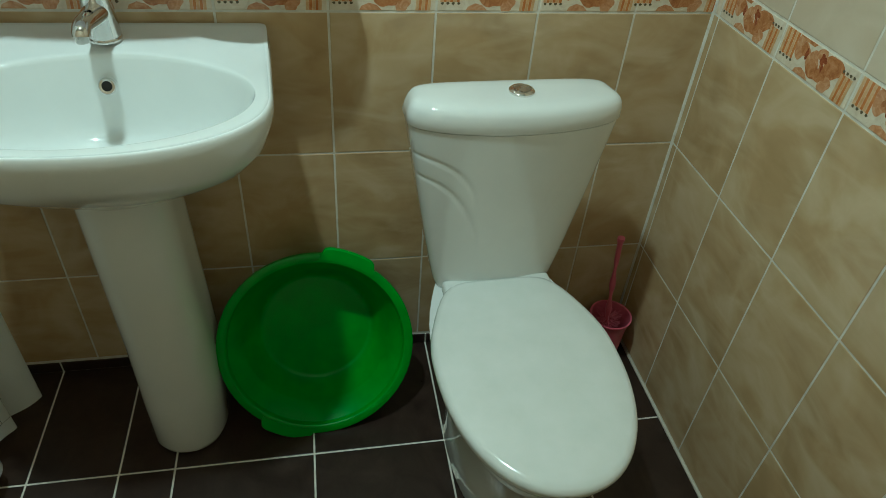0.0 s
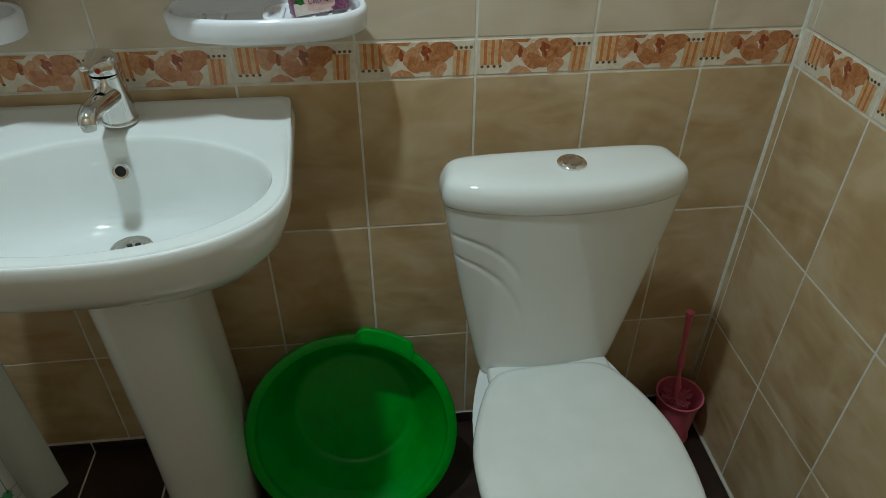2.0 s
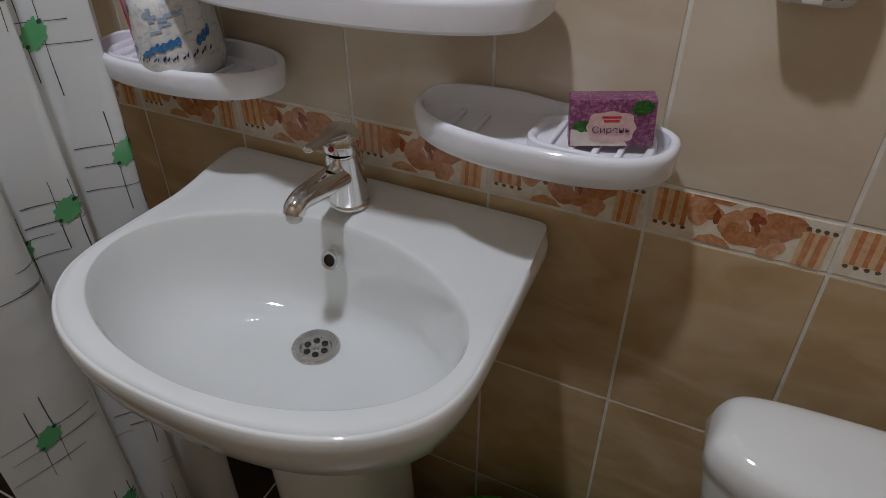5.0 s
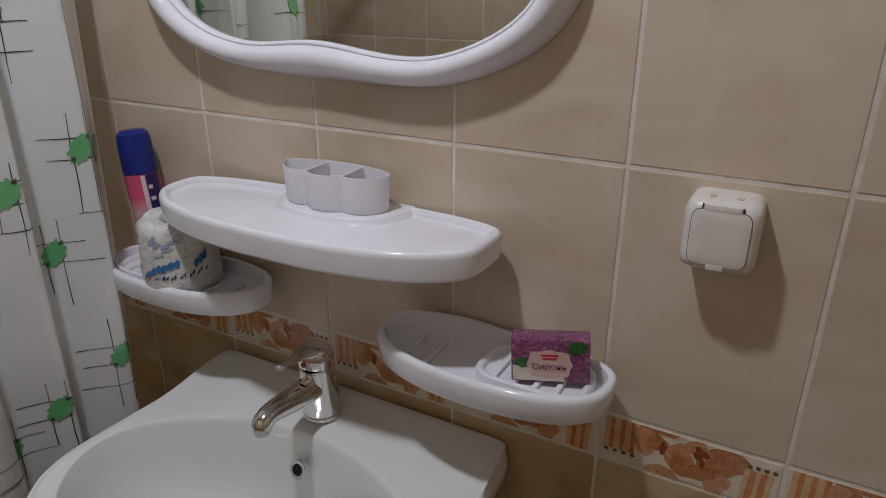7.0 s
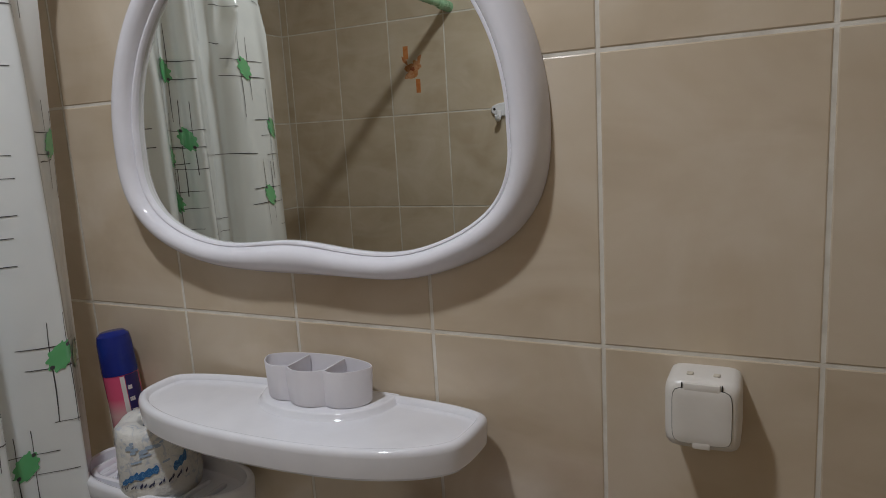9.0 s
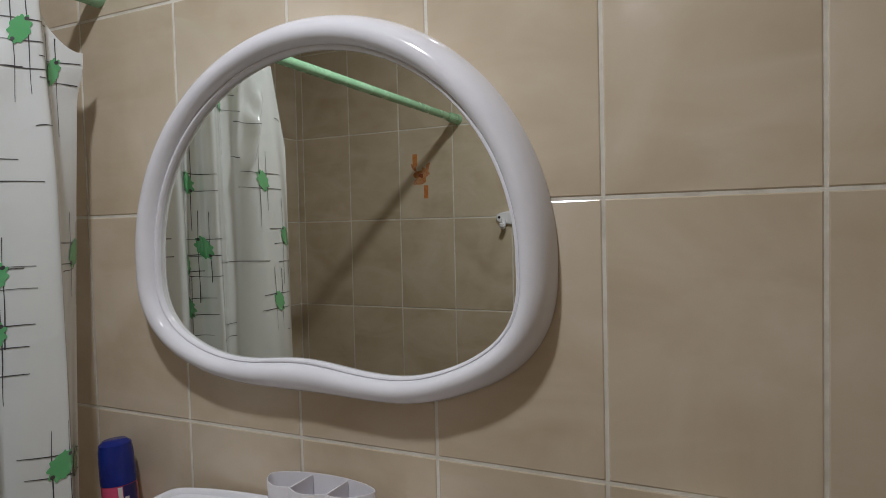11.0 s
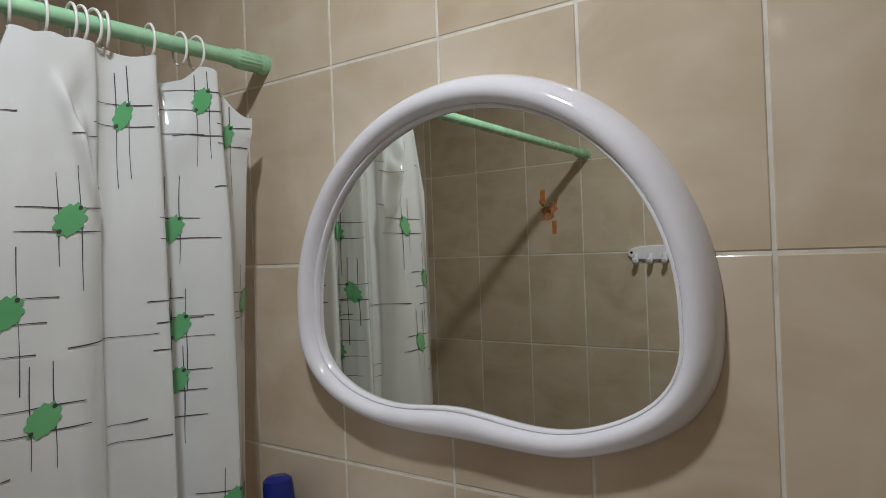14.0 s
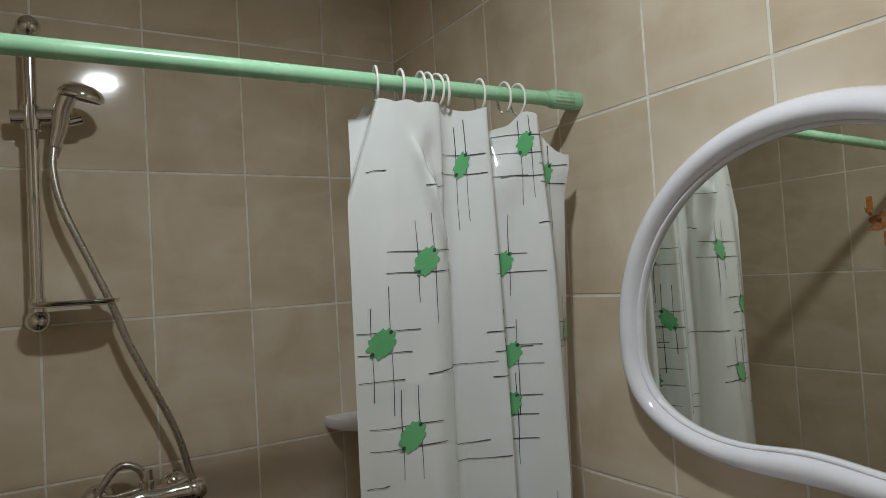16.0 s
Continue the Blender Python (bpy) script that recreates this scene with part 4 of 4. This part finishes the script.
can_ink = Mat("navy_ink", (0.03, 0.035, 0.09), 0.4).m
part("wrapped_roll", roll_mesh(), wrapper, roll, edge=60)
part("core", spin(bmesh.new(), [(0.0, 0.088), (0.0185, 0.088), (0.0185, 0.092), (0.0, 0.092)], 24), gap_black, roll)
for a0, a1, z0, z1, wv in ((-116, -88, 0.036, 0.048, 0.003), (-90, -60, 0.044, 0.056, 0.003), (-40, -18, 0.052, 0.066, 0.003), (-150, -134, 0.082, 0.094, 0.002), (-146, -130, 0.034, 0.046, 0.002)):
    part("blue_print", roll_patch(a0, a1, z0, z1, wv), roll_blue, roll)
for k in range(17):
    rng = random.Random(40 + k)
    a0, z0 = -126 + 6.2 * k + 2 * rng.random(), 0.027 + 0.0006 * k + 0.003 * rng.random()
    part("ink_bar", roll_patch(a0, a0 + 2 + 4 * rng.random(), z0, z0 + 0.0025 + 0.004 * rng.random(), 0.001), can_ink, roll)
grey_ink = Mat("pale_blue_ink", (0.36, 0.45, 0.58), 0.4).m
for k in range(16):
    rng = random.Random(k)
    a0, z0 = -112 + 60 * rng.random(), 0.062 + 0.030 * rng.random()
    part("text_bar", roll_patch(a0, a0 + 6 + 8 * rng.random(), z0, z0 + 0.003 + 0.003 * rng.random(), 0.0004), grey_ink, roll)

can = thing("spray_can", pose(-1.5105, -0.038, 1.0355, 0, -5.0, 0) @ Matrix.Diagonal((0.92, 0.92, 1, 1)), "pink and white air freshener can with a blue cap", "spray can")


def can_material():
    m = Mat("can_print", (0.6, 0.2, 0.3), 0.25)
    c = m.node("ShaderNodeTexCoord")
    sep = m.node("ShaderNodeSeparateXYZ")
    m.link(c.outputs["Object"], sep.inputs[0])
    mr = m.node("ShaderNodeMapRange")
    mr.inputs[1].default_value, mr.inputs[2].default_value = 0.05, 0.155
    m.link(sep.outputs["Z"], mr.inputs[0])
    m.color(m.ramp(mr.outputs[0], [(0.0, (0.62, 0.10, 0.18)), (0.35, (0.70, 0.45, 0.46)), (0.6, (0.66, 0.10, 0.20)), (1.0, (0.58, 0.07, 0.17))]))
    return m.m


part("can", spin(bmesh.new(), [(0.0, 0.0), (0.024, 0.0), (0.0265, 0.003), (0.0265, 0.150), (0.0255, 0.156), (0.022, 0.160), (0.0, 0.160)], 40), can_material(), can)
part("cap", spin(bmesh.new(), [(0.0, 0.148), (0.0272, 0.148), (0.0275, 0.152), (0.0262, 0.195), (0.0245, 0.206), (0.018, 0.2115), (0.0, 0.212)], 40), blue_plastic, can, "dark blue cap")


def can_patch(a0, a1, z0, z1, mat, name):
    bm = bmesh.new()
    rows = []
    for k in range(9):
        a = radians(a0 + (a1 - a0) * k / 8)
        rows.append([bm.verts.new((0.0269 * math.cos(a), 0.0269 * math.sin(a), z)) for z in (z0, z1)])
    for a, b in zip(rows, rows[1:]):
        bm.faces.new((a[0], a[1], b[1], b[0]))
    part(name, bm, mat, can)


can_white = Mat("can_white", (0.7, 0.66, 0.64), 0.3).m
can_navy = Mat("can_navy", (0.03, 0.02, 0.12), 0.3).m
can_patch(-42, -28, 0.02, 0.146, can_white, "white_band")
can_patch(-150, -118, 0.112, 0.147, can_navy, "navy_label")
can_patch(-26, 30, 0.02, 0.147, can_navy, "navy_label")
for k in range(6):
    can_patch(-22, -2 - 3 * (k % 3), 0.035 + 0.018 * k, 0.041 + 0.018 * k, can_white, "text_bar")


# ---- socket ----
sock = thing("wall_socket", pose(-0.7065, 0, 1.2305), "white surface-mounted wall socket with a closed flap", "socket")


def rounded_block(hw, hz, y0, y1, power, soft):
    bm = bmesh.new()
    rings = []
    for g, y in ((0.0, y0), (0.0, y1 + soft), (0.003, y1 + soft * 0.35), (0.008, y1), (0.016, y1)):
        rings.append([(x, y, z) for x, z in superloop(hw - g, hz - g, power, 56)])
    return loft(bm, rings)


part("box", rounded_block(0.0340, 0.0355, 0.0, -0.046, 7.0, 0.009), socket_plastic, sock, edge=60)
part("gap", rounded_block(0.0267, 0.0279, -0.040, -0.0463, 7.0, 0.0002), gap_black, sock)
flap = part("flap", rounded_block(0.0262, 0.0274, -0.040, -0.0480, 7.0, 0.0012), socket_plastic, sock, "square closing flap")
for x0, x1, z0, z1 in ((-0.0165, 0.0165, 0.024, 0.0325), (-0.008, 0.008, -0.0325, -0.024)):
    part("tab", box(bmesh.new(), x0, x1, -0.0472, -0.036, z0, z1, 0.0012, 2), socket_plastic, flap)
for x in (-0.0178, 0.0178):
    part("slot", box(bmesh.new(), x - 0.0005, x + 0.0005, -0.0464, -0.040, 0.025, 0.0320), gap_black, sock)
for x in (-0.012, 0.012):
    part("clip", box(bmesh.new(), x - 0.003, x + 0.003, -0.032, -0.026, 0.0355, 0.0372, 0.0005, 1), seal, sock)


# ---- shower fittings on the west wall ----
shower = thing("shower_set", pose(XW, -0.800, 0), "chrome shower rail with hand shower, hose and soap tray", "shower")
part("rail", tube(bmesh.new(), [Vector((0.045, 0, 1.585 + 0.56 * k / 6)) for k in range(7)], 0.0115, 20), chrome, shower)
knob = bm_to("rail_end", spin(bmesh.new(), [(0.0, 0.0), (0.016, 0.0), (0.016, 0.012), (0.020, 0.016), (0.0215, 0.03), (0.021, 0.05), (0.016, 0.064), (0.006, 0.069), (0.0, 0.070)], 28), chrome)
part("rail_end", knob, None, shower, "", pose(0, 0, 2.142, 0, 90, 0))
part("rail_end", knob, None, shower, "", pose(0, 0, 1.588, 0, 90, 0))
slider = bmesh.new()
tube(slider, [Vector((0.045, -0.034 + 0.096 * k / 5, 1.967 + 0.002 * k)) for k in range(6)], 0.0150, 20)
tube(slider, [Vector((0.045, 0, 1.945 + 0.045 * k / 3)) for k in range(4)], 0.0170, 20)
part("slider", slider, chrome, shower, edge=50)
hand = part("hand_shower", tube(bmesh.new(), smooth_path([(0.052, 0.036, 1.915), (0.058, 0.045, 1.95), (0.066, 0.050, 1.980), (0.076, 0.058, 2.003), (0.082, 0.065, 2.012)]), lambda t: 0.0105 + 0.004 * math.sin(math.pi * t) + 0.004 * t, 20), chrome, shower)
head_at = Matrix.Translation((0.088, 0.080, 2.000)) @ Euler((radians(-12), radians(12), 0)).to_matrix().to_4x4()
part("shower_head", spin(bmesh.new(), [(0.0, 0.0), (0.036, 0.0), (0.040, 0.003), (0.0405, 0.009), (0.034, 0.019), (0.020, 0.027), (0.0, 0.030)], 36), chrome, hand, "round chrome spray head", head_at)
part("spray_face", spin(bmesh.new(), [(0.0, -0.001), (0.034, -0.001), (0.034, 0.001), (0.0, 0.001)], 32), Mat("grey_spray_face", (0.12, 0.11, 0.10), 0.4).m, hand, "", head_at)
part("lever", tube(bmesh.new(), [Vector((0.055, 0.062, 1.962)), Vector((0.06, 0.075, 1.965)), Vector((0.062, 0.084, 1.968))], 0.008, 14), chrome, shower)


def hose_mesh(points, r):
    path = smooth_path(points, 26)
    return tube(bmesh.new(), path, lambda t: r * (1.0 + 0.10 * math.sin(t * len(path) * 3.1416)), 12)


part("hose", hose_mesh([(0.052, 0.035, 1.918), (0.055, 0.032, 1.87), (0.058, 0.045, 1.80), (0.060, 0.085, 1.70), (0.062, 0.122, 1.61), (0.062, 0.150, 1.53), (0.062, 0.190, 1.44), (0.060, 0.228, 1.35), (0.058, 0.250, 1.27), (0.06, 0.262, 1.20), (0.055, 0.20, 1.11), (0.05, 0.10, 1.14), (0.05, 0.075, 1.19), (0.05, 0.085, 1.25), (0.05, 0.122, 1.297), (0.055, 0.158, 1.288), (0.055, 0.171, 1.25)], 0.0072), steel, shower, "ribbed steel hose", edge=80)
dish_bm = bmesh.new()
loft(dish_bm, [[(x + 0.075, y + 0.060, z) for x, y in superloop(0.050 - i, 0.075 - i, 3.2, 40)] for i, z in ((0.008, 1.612), (0.001, 1.616), (0.0, 1.622), (0.002, 1.623), (0.004, 1.620), (0.012, 1.617))])
part("soap_tray", dish_bm, chrome, shower, edge=60)
part("bracket", tube(bmesh.new(), [Vector((0.045, 0, 1.600)), Vector((0.045, 0, 1.615)), Vector((0.045, 0, 1.63))], 0.015, 18), chrome, shower)

mixer = thing("shower_mixer", pose(XW, -0.640, 1.198), "chrome shower mixer on the tiled wall", "tap")
for y in (-0.07, 0.07):
    part("escutcheon", spin(bmesh.new(), [(0.0, 0.0), (0.033, 0.0), (0.033, 0.004), (0.024, 0.016), (0.015, 0.020), (0.015, 0.045), (0.0, 0.045)], 32), chrome, mixer, "", pose(0, y, 0.03, 0, 90, 0))
part("body", tube(bmesh.new(), [Vector((0.055, -0.085 + 0.17 * k / 8, 0.03)) for k in range(9)], lambda t: 0.020 + 0.005 * math.cos(6.283 * t) ** 2, 24), chrome, mixer)
part("neck", spin(bmesh.new(), [(0.0, 0.0), (0.014, 0.0), (0.015, 0.02), (0.012, 0.022), (0.011, 0.042), (0.0, 0.042)], 24), chrome, mixer, "", pose(0.055, 0.012, 0.045))
part("knob", spin(bmesh.new(), [(0.0, 0.0), (0.022, 0.0), (0.025, 0.006), (0.024, 0.026), (0.018, 0.034), (0.0, 0.036)], 28), chrome, mixer, "", pose(0.055, 0.085, 0.03, -90, 0, 0))

# corner shelf behind the curtain
corner = thing("corner_shelf", pose(XW + 0.001, -0.001, 1.288), "white plastic corner shelf in the shower", "shelf")
cs = bmesh.new()
R = 0.235


def quarter(r, z):
    pts = [(0.0, 0.0, z)]
    for k in range(21):
        a = -math.pi / 2 * k / 20
        rr = r * (1 - 0.10 * math.sin(-2 * a) ** 2)
        pts.append((rr * math.cos(a), rr * math.sin(a), z))
    return pts


loft(cs, [quarter(R - 0.012, 0.0), quarter(R - 0.003, 0.003), quarter(R, 0.010), quarter(R, 0.026), quarter(R - 0.002, 0.029), quarter(R - 0.006, 0.0295)])
part("tray", cs, white_plastic, corner, edge=50)

# ---- hook rack on the south wall ----
rack = thing("hook_rack", pose(-1.322, YS, 1.574, 0, 0, 180), "white plastic hook rack on the tiled wall", "hook rack")
rk = bmesh.new()
loft(rk, [[(x, -d, z) for x, z in superloop(0.115 - i, 0.023 - i, 3.0, 40)] for i, d in ((0.0, 0.0), (0.0, 0.007), (0.003, 0.010), (0.01, 0.0105))])
part("plate", rk, white_plastic, rack)
hook_mesh = bm_to("hook", tube(bmesh.new(), smooth_path([(0, -0.008, -0.004), (0, -0.013, -0.020), (0, -0.020, -0.029), (0, -0.029, -0.026), (0, -0.033, -0.016)]), lambda t: 0.0085 - 0.002 * t, 12), white_plastic)
for k in range(5):
    part("hook", hook_mesh, None, rack, "", pose(-0.088 + 0.044 * k, 0, 0))
for x in (-0.103, 0.103):
    part("screw", spin(bmesh.new(), [(0.0, 0.0), (0.004, 0.0), (0.004, 0.001), (0.0, 0.001)], 12), gap_black, rack, "", pose(x, -0.0105, 0.002, 90, 0, 0))

# sealant strip in the corner
strip_bm = tube(bmesh.new(), [Vector((XE + 0.001, 0.001, 0.03 + 2.3 * k / 6)) for k in range(7)], 0.0058, 12)
trim_corner = new("trim_corner", bm_to("trim_corner", strip_bm, grout))
tagged(trim_corner, "white grout line in the tiled corner", "trim", kind="structure")
joint = new("trim_floor_joint", bm_to("trim_floor_joint", tube(bmesh.new(), [Vector((XE - 0.002, YS + 1.30 * k / 6, 0.002)) for k in range(7)], 0.0045, 10), seal))
tagged(joint, "pale sealant along the floor and side wall", "trim", kind="structure")


# ---- wall tiles, floor tiles ----
TILES = {}


def tile_mesh(w, h, material, name):
    """A thin slab with a chamfered front, facing -y, centred on its face."""
    key = (round(w, 4), round(h, 4), material.name)
    if key not in TILES:
        bm = bmesh.new()
        a, b, c = w / 2, h / 2, 0.0012
        rings = [[(-a, 0.003, -b), (a, 0.003, -b), (a, 0.003, b), (-a, 0.003, b)], [(-a, 0.0006, -b), (a, 0.0006, -b), (a, 0.0006, b), (-a, 0.0006, b)],
                 [(-a + c, 0, -b + c), (a - c, 0, -b + c), (a - c, 0, b - c), (-a + c, 0, b - c)]]
        loft(bm, rings, cap_start=False)
        TILES[key] = bm_to(name, bm, material, False)
    return TILES[key]


def ellipse(cx, cz, rx, rz, turn, n=20, wob=0.12, seed=0):
    rng = random.Random(seed)
    ph = rng.random() * 6
    out = []
    for k in range(n):
        a = 2 * math.pi * k / n
        r = 1 + wob * math.sin(3 * a + ph) + wob * 0.5 * math.sin(5 * a + 2 * ph)
        x, z = rx * r * math.cos(a), rz * r * math.sin(a)
        t = radians(turn)
        out.append((cx + x * math.cos(t) - z * math.sin(t), cz + x * math.sin(t) + z * math.cos(t)))
    return out


def border_print(limit):
    """The flower print of one border tile, cut where the tile is cut."""
    bm = bmesh.new()
    level = [0.00012]

    def shape(points, slot):
        pts = [(min(max(x, -0.0985), limit), min(max(z, -0.0305), 0.0305)) for x, z in points]
        if max(p[0] for p in pts) - min(p[0] for p in pts) < 0.001:
            return
        level[0] += 0.00002
        f = bm.faces.new([bm.verts.new((x, -level[0], z)) for x, z in pts])
        f.material_index = slot

    for k in range(6):
        x = -0.094 + 0.0062 * k
        shape([(x, -0.014), (x + 0.0058, -0.014), (x + 0.0058, 0.030), (x, 0.030)], 3 if k % 2 else 4)
    for k in range(4):
        shape(ellipse(-0.090 + 0.0105 * k, -0.0165, 0.0030, 0.0026, 0, 10, 0.1, k), 5)
    shape([(-0.056, 0.030), (-0.008, 0.030), (-0.014, 0.024), (-0.05, 0.025)], 0)
    shape(ellipse(-0.045, 0.010, 0.014, 0.019, 10, 22, 0.08, 3), 1)
    shape(ellipse(-0.030, 0.012, 0.014, 0.010, -25, 20, 0.14, 4), 0)
    shape(ellipse(-0.024, 0.006, 0.005, 0.010, 15, 16, 0.2, 5), 2)
    shape([(-0.044, -0.0295), (-0.040, -0.022), (-0.026, -0.016), (-0.012, -0.020), (-0.002, -0.0295)], 1)
    shape(ellipse(-0.006, 0.002, 0.016, 0.018, 25, 22, 0.12, 6), 1)
    shape(ellipse(0.043, 0.012, 0.025, 0.018, 18, 24, 0.10, 7), 0)
    shape(ellipse(0.002, -0.010, 0.021, 0.013, -18, 22, 0.14, 8), 0)
    shape(ellipse(0.036, -0.018, 0.016, 0.014, 50, 22, 0.12, 9), 1)
    shape(ellipse(0.012, 0.020, 0.014, 0.011, -10, 20, 0.12, 10), 1)
    shape(ellipse(0.022, -0.006, 0.010, 0.014, 25, 20, 0.18, 11), 0)
    shape(ellipse(0.016, 0.015, 0.0085, 0.0075, 20, 20, 0.25, 12), 2)
    shape(ellipse(0.018, 0.004, 0.003, 0.009, 15, 14, 0.2, 13), 2)
    for k in range(5):
        x = 0.064 + 0.0058 * k
        shape([(x - 0.003, -0.030), (x + 0.0022, -0.030), (x + 0.0045, 0.014), (x - 0.001, 0.014)], 3 if k % 2 else 4)
    for k in range(4):
        shape(ellipse(0.067 + 0.0085 * k, 0.0185, 0.0028, 0.0026, 0, 10, 0.1, k), 5)
    me = bm_to("floral_print", bm, [petal, petal_pale, petal_heart, stripe_a, stripe_b, dot_ink], False)
    return me


PRINTS = {}


def spans(a, b, lines):
    """Cuts a..b at the joint lines."""
    cuts = [a] + [v for v in sorted(lines) if a + 0.012 < v < b - 0.012] + [b]
    return list(zip(cuts, cuts[1:]))


ROWS_Z = [(ZB - PZ * 3 + 0.036, ZB - PZ * 2), (ZB - PZ * 2, ZB - PZ), (ZB - PZ, ZB), (ZB, ZB + BAND)]
ROWS_Z += [(ZB + BAND + PZ * k, min(ZC, ZB + BAND + PZ * (k + 1))) for k in range(5)]


def clad(wall, place, a, b, lines, low=0.036):
    """Lays tiles on a wall; place(s, z) gives the pose of a tile's middle, s running from a to b."""
    for s0, s1 in spans(a, b, lines):
        for z0, z1 in ROWS_Z:
            if z0 < 0.05:
                z0 = low
            w, h = s1 - s0 - GROUT, z1 - z0 - GROUT
            band = abs(z0 - ZB) < 1e-6
            mat = band_ground if band else (tile_dark if z0 < ZB - 0.01 else tile_light)
            name = "border_tile" if band else "tile"
            t = part(name, tile_mesh(w, h, mat, name), None, wall, "", place((s0 + s1) / 2, (z0 + z1) / 2))
            if band and w > 0.08:
                if round(w, 4) not in PRINTS:
                    PRINTS[round(w, 4)] = border_print(w / 2 - 0.001)
                part("floral_print", PRINTS[round(w, 4)], None, t)


clad(wall_north, lambda s, z: pose(s, YN, z), XW, XE, [-PX * k for k in range(12)])
clad(wall_west, lambda s, z: pose(XW, s, z, 0, 0, 90), YS, YN, [-0.191 - PX * k for k in range(7)], GROUT)
clad(wall_east, lambda s, z: pose(XE, s, z, 0, 0, -90), YS, YN, [-0.022 - PX * k for k in range(7)], GROUT)
clad(wall_south, lambda s, z: pose(s, YS, z, 0, 0, 180), XW, XE, [-1.588 + PX * k for k in range(-4, 9)])

# flower decor on a tile of the south wall
decor = bmesh.new()
for k, (pts, slot) in enumerate(((ellipse(0.0, 0.0, 0.022, 0.020, 10, 20, 0.2, 1), 0), (ellipse(-0.012, 0.012, 0.014, 0.012, 30, 18, 0.2, 2), 1), (ellipse(0.010, -0.014, 0.015, 0.011, -20, 18, 0.2, 3), 1), (ellipse(0.0, 0.002, 0.007, 0.006, 0, 14, 0.2, 4), 2),
                                 ([(0.012, 0.030), (0.028, 0.030), (0.028, 0.066), (0.012, 0.066)], 3), ([(-0.022, -0.064), (-0.008, -0.064), (-0.008, -0.026), (-0.022, -0.026)], 3),
                                 ([(-0.024, 0.016), (-0.014, 0.012), (-0.018, 0.034), (-0.030, 0.040)], 0), ([(0.014, 0.012), (0.030, 0.024), (0.034, 0.040), (0.018, 0.030)], 0))):
    f = decor.faces.new([decor.verts.new((x, -0.0003 - 0.00002 * k, z)) for x, z in pts])
    f.material_index = slot
part("flower_decor", bm_to("flower_decor", decor, [petal, petal_pale, petal_heart, stripe_a], False), None, wall_south, "orange flower decor on a tile", pose(-1.706, YS, 1.720, 0, 0, 180) @ Matrix.Diagonal((1.15, 1, 1.15, 1)))

FX = [-1.502 + 0.306 * k for k in range(-3, 6)] + [-1.314]   # one tile is cut
FY = [-0.322 - 0.306 * k for k in range(0, 4)]
for x0, x1 in spans(XW, XE, FX):
    for y0, y1 in spans(YS, YN, FY):
        part("tile", tile_mesh(x1 - x0 - GROUT, y1 - y0 - GROUT, floor_glaze, "tile"), None, floor, "", pose((x0 + x1) / 2, (y0 + y1) / 2, 0, -90, 0, 0))

baseboard = new("baseboard", bm_to("baseboard", box(bmesh.new(), XW, XE, -0.004, 0.002, 0.0, 0.030), grout, False))
tagged(baseboard, "low dark tile plinth along the back wall", "baseboard", kind="structure")
for x0, x1 in spans(XW, XE, FX):
    part("plinth_tile", tile_mesh(x1 - x0 - GROUT, 0.031, floor_glaze, "plinth_tile"), None, baseboard, "", pose((x0 + x1) / 2, -0.0062, 0.0175))
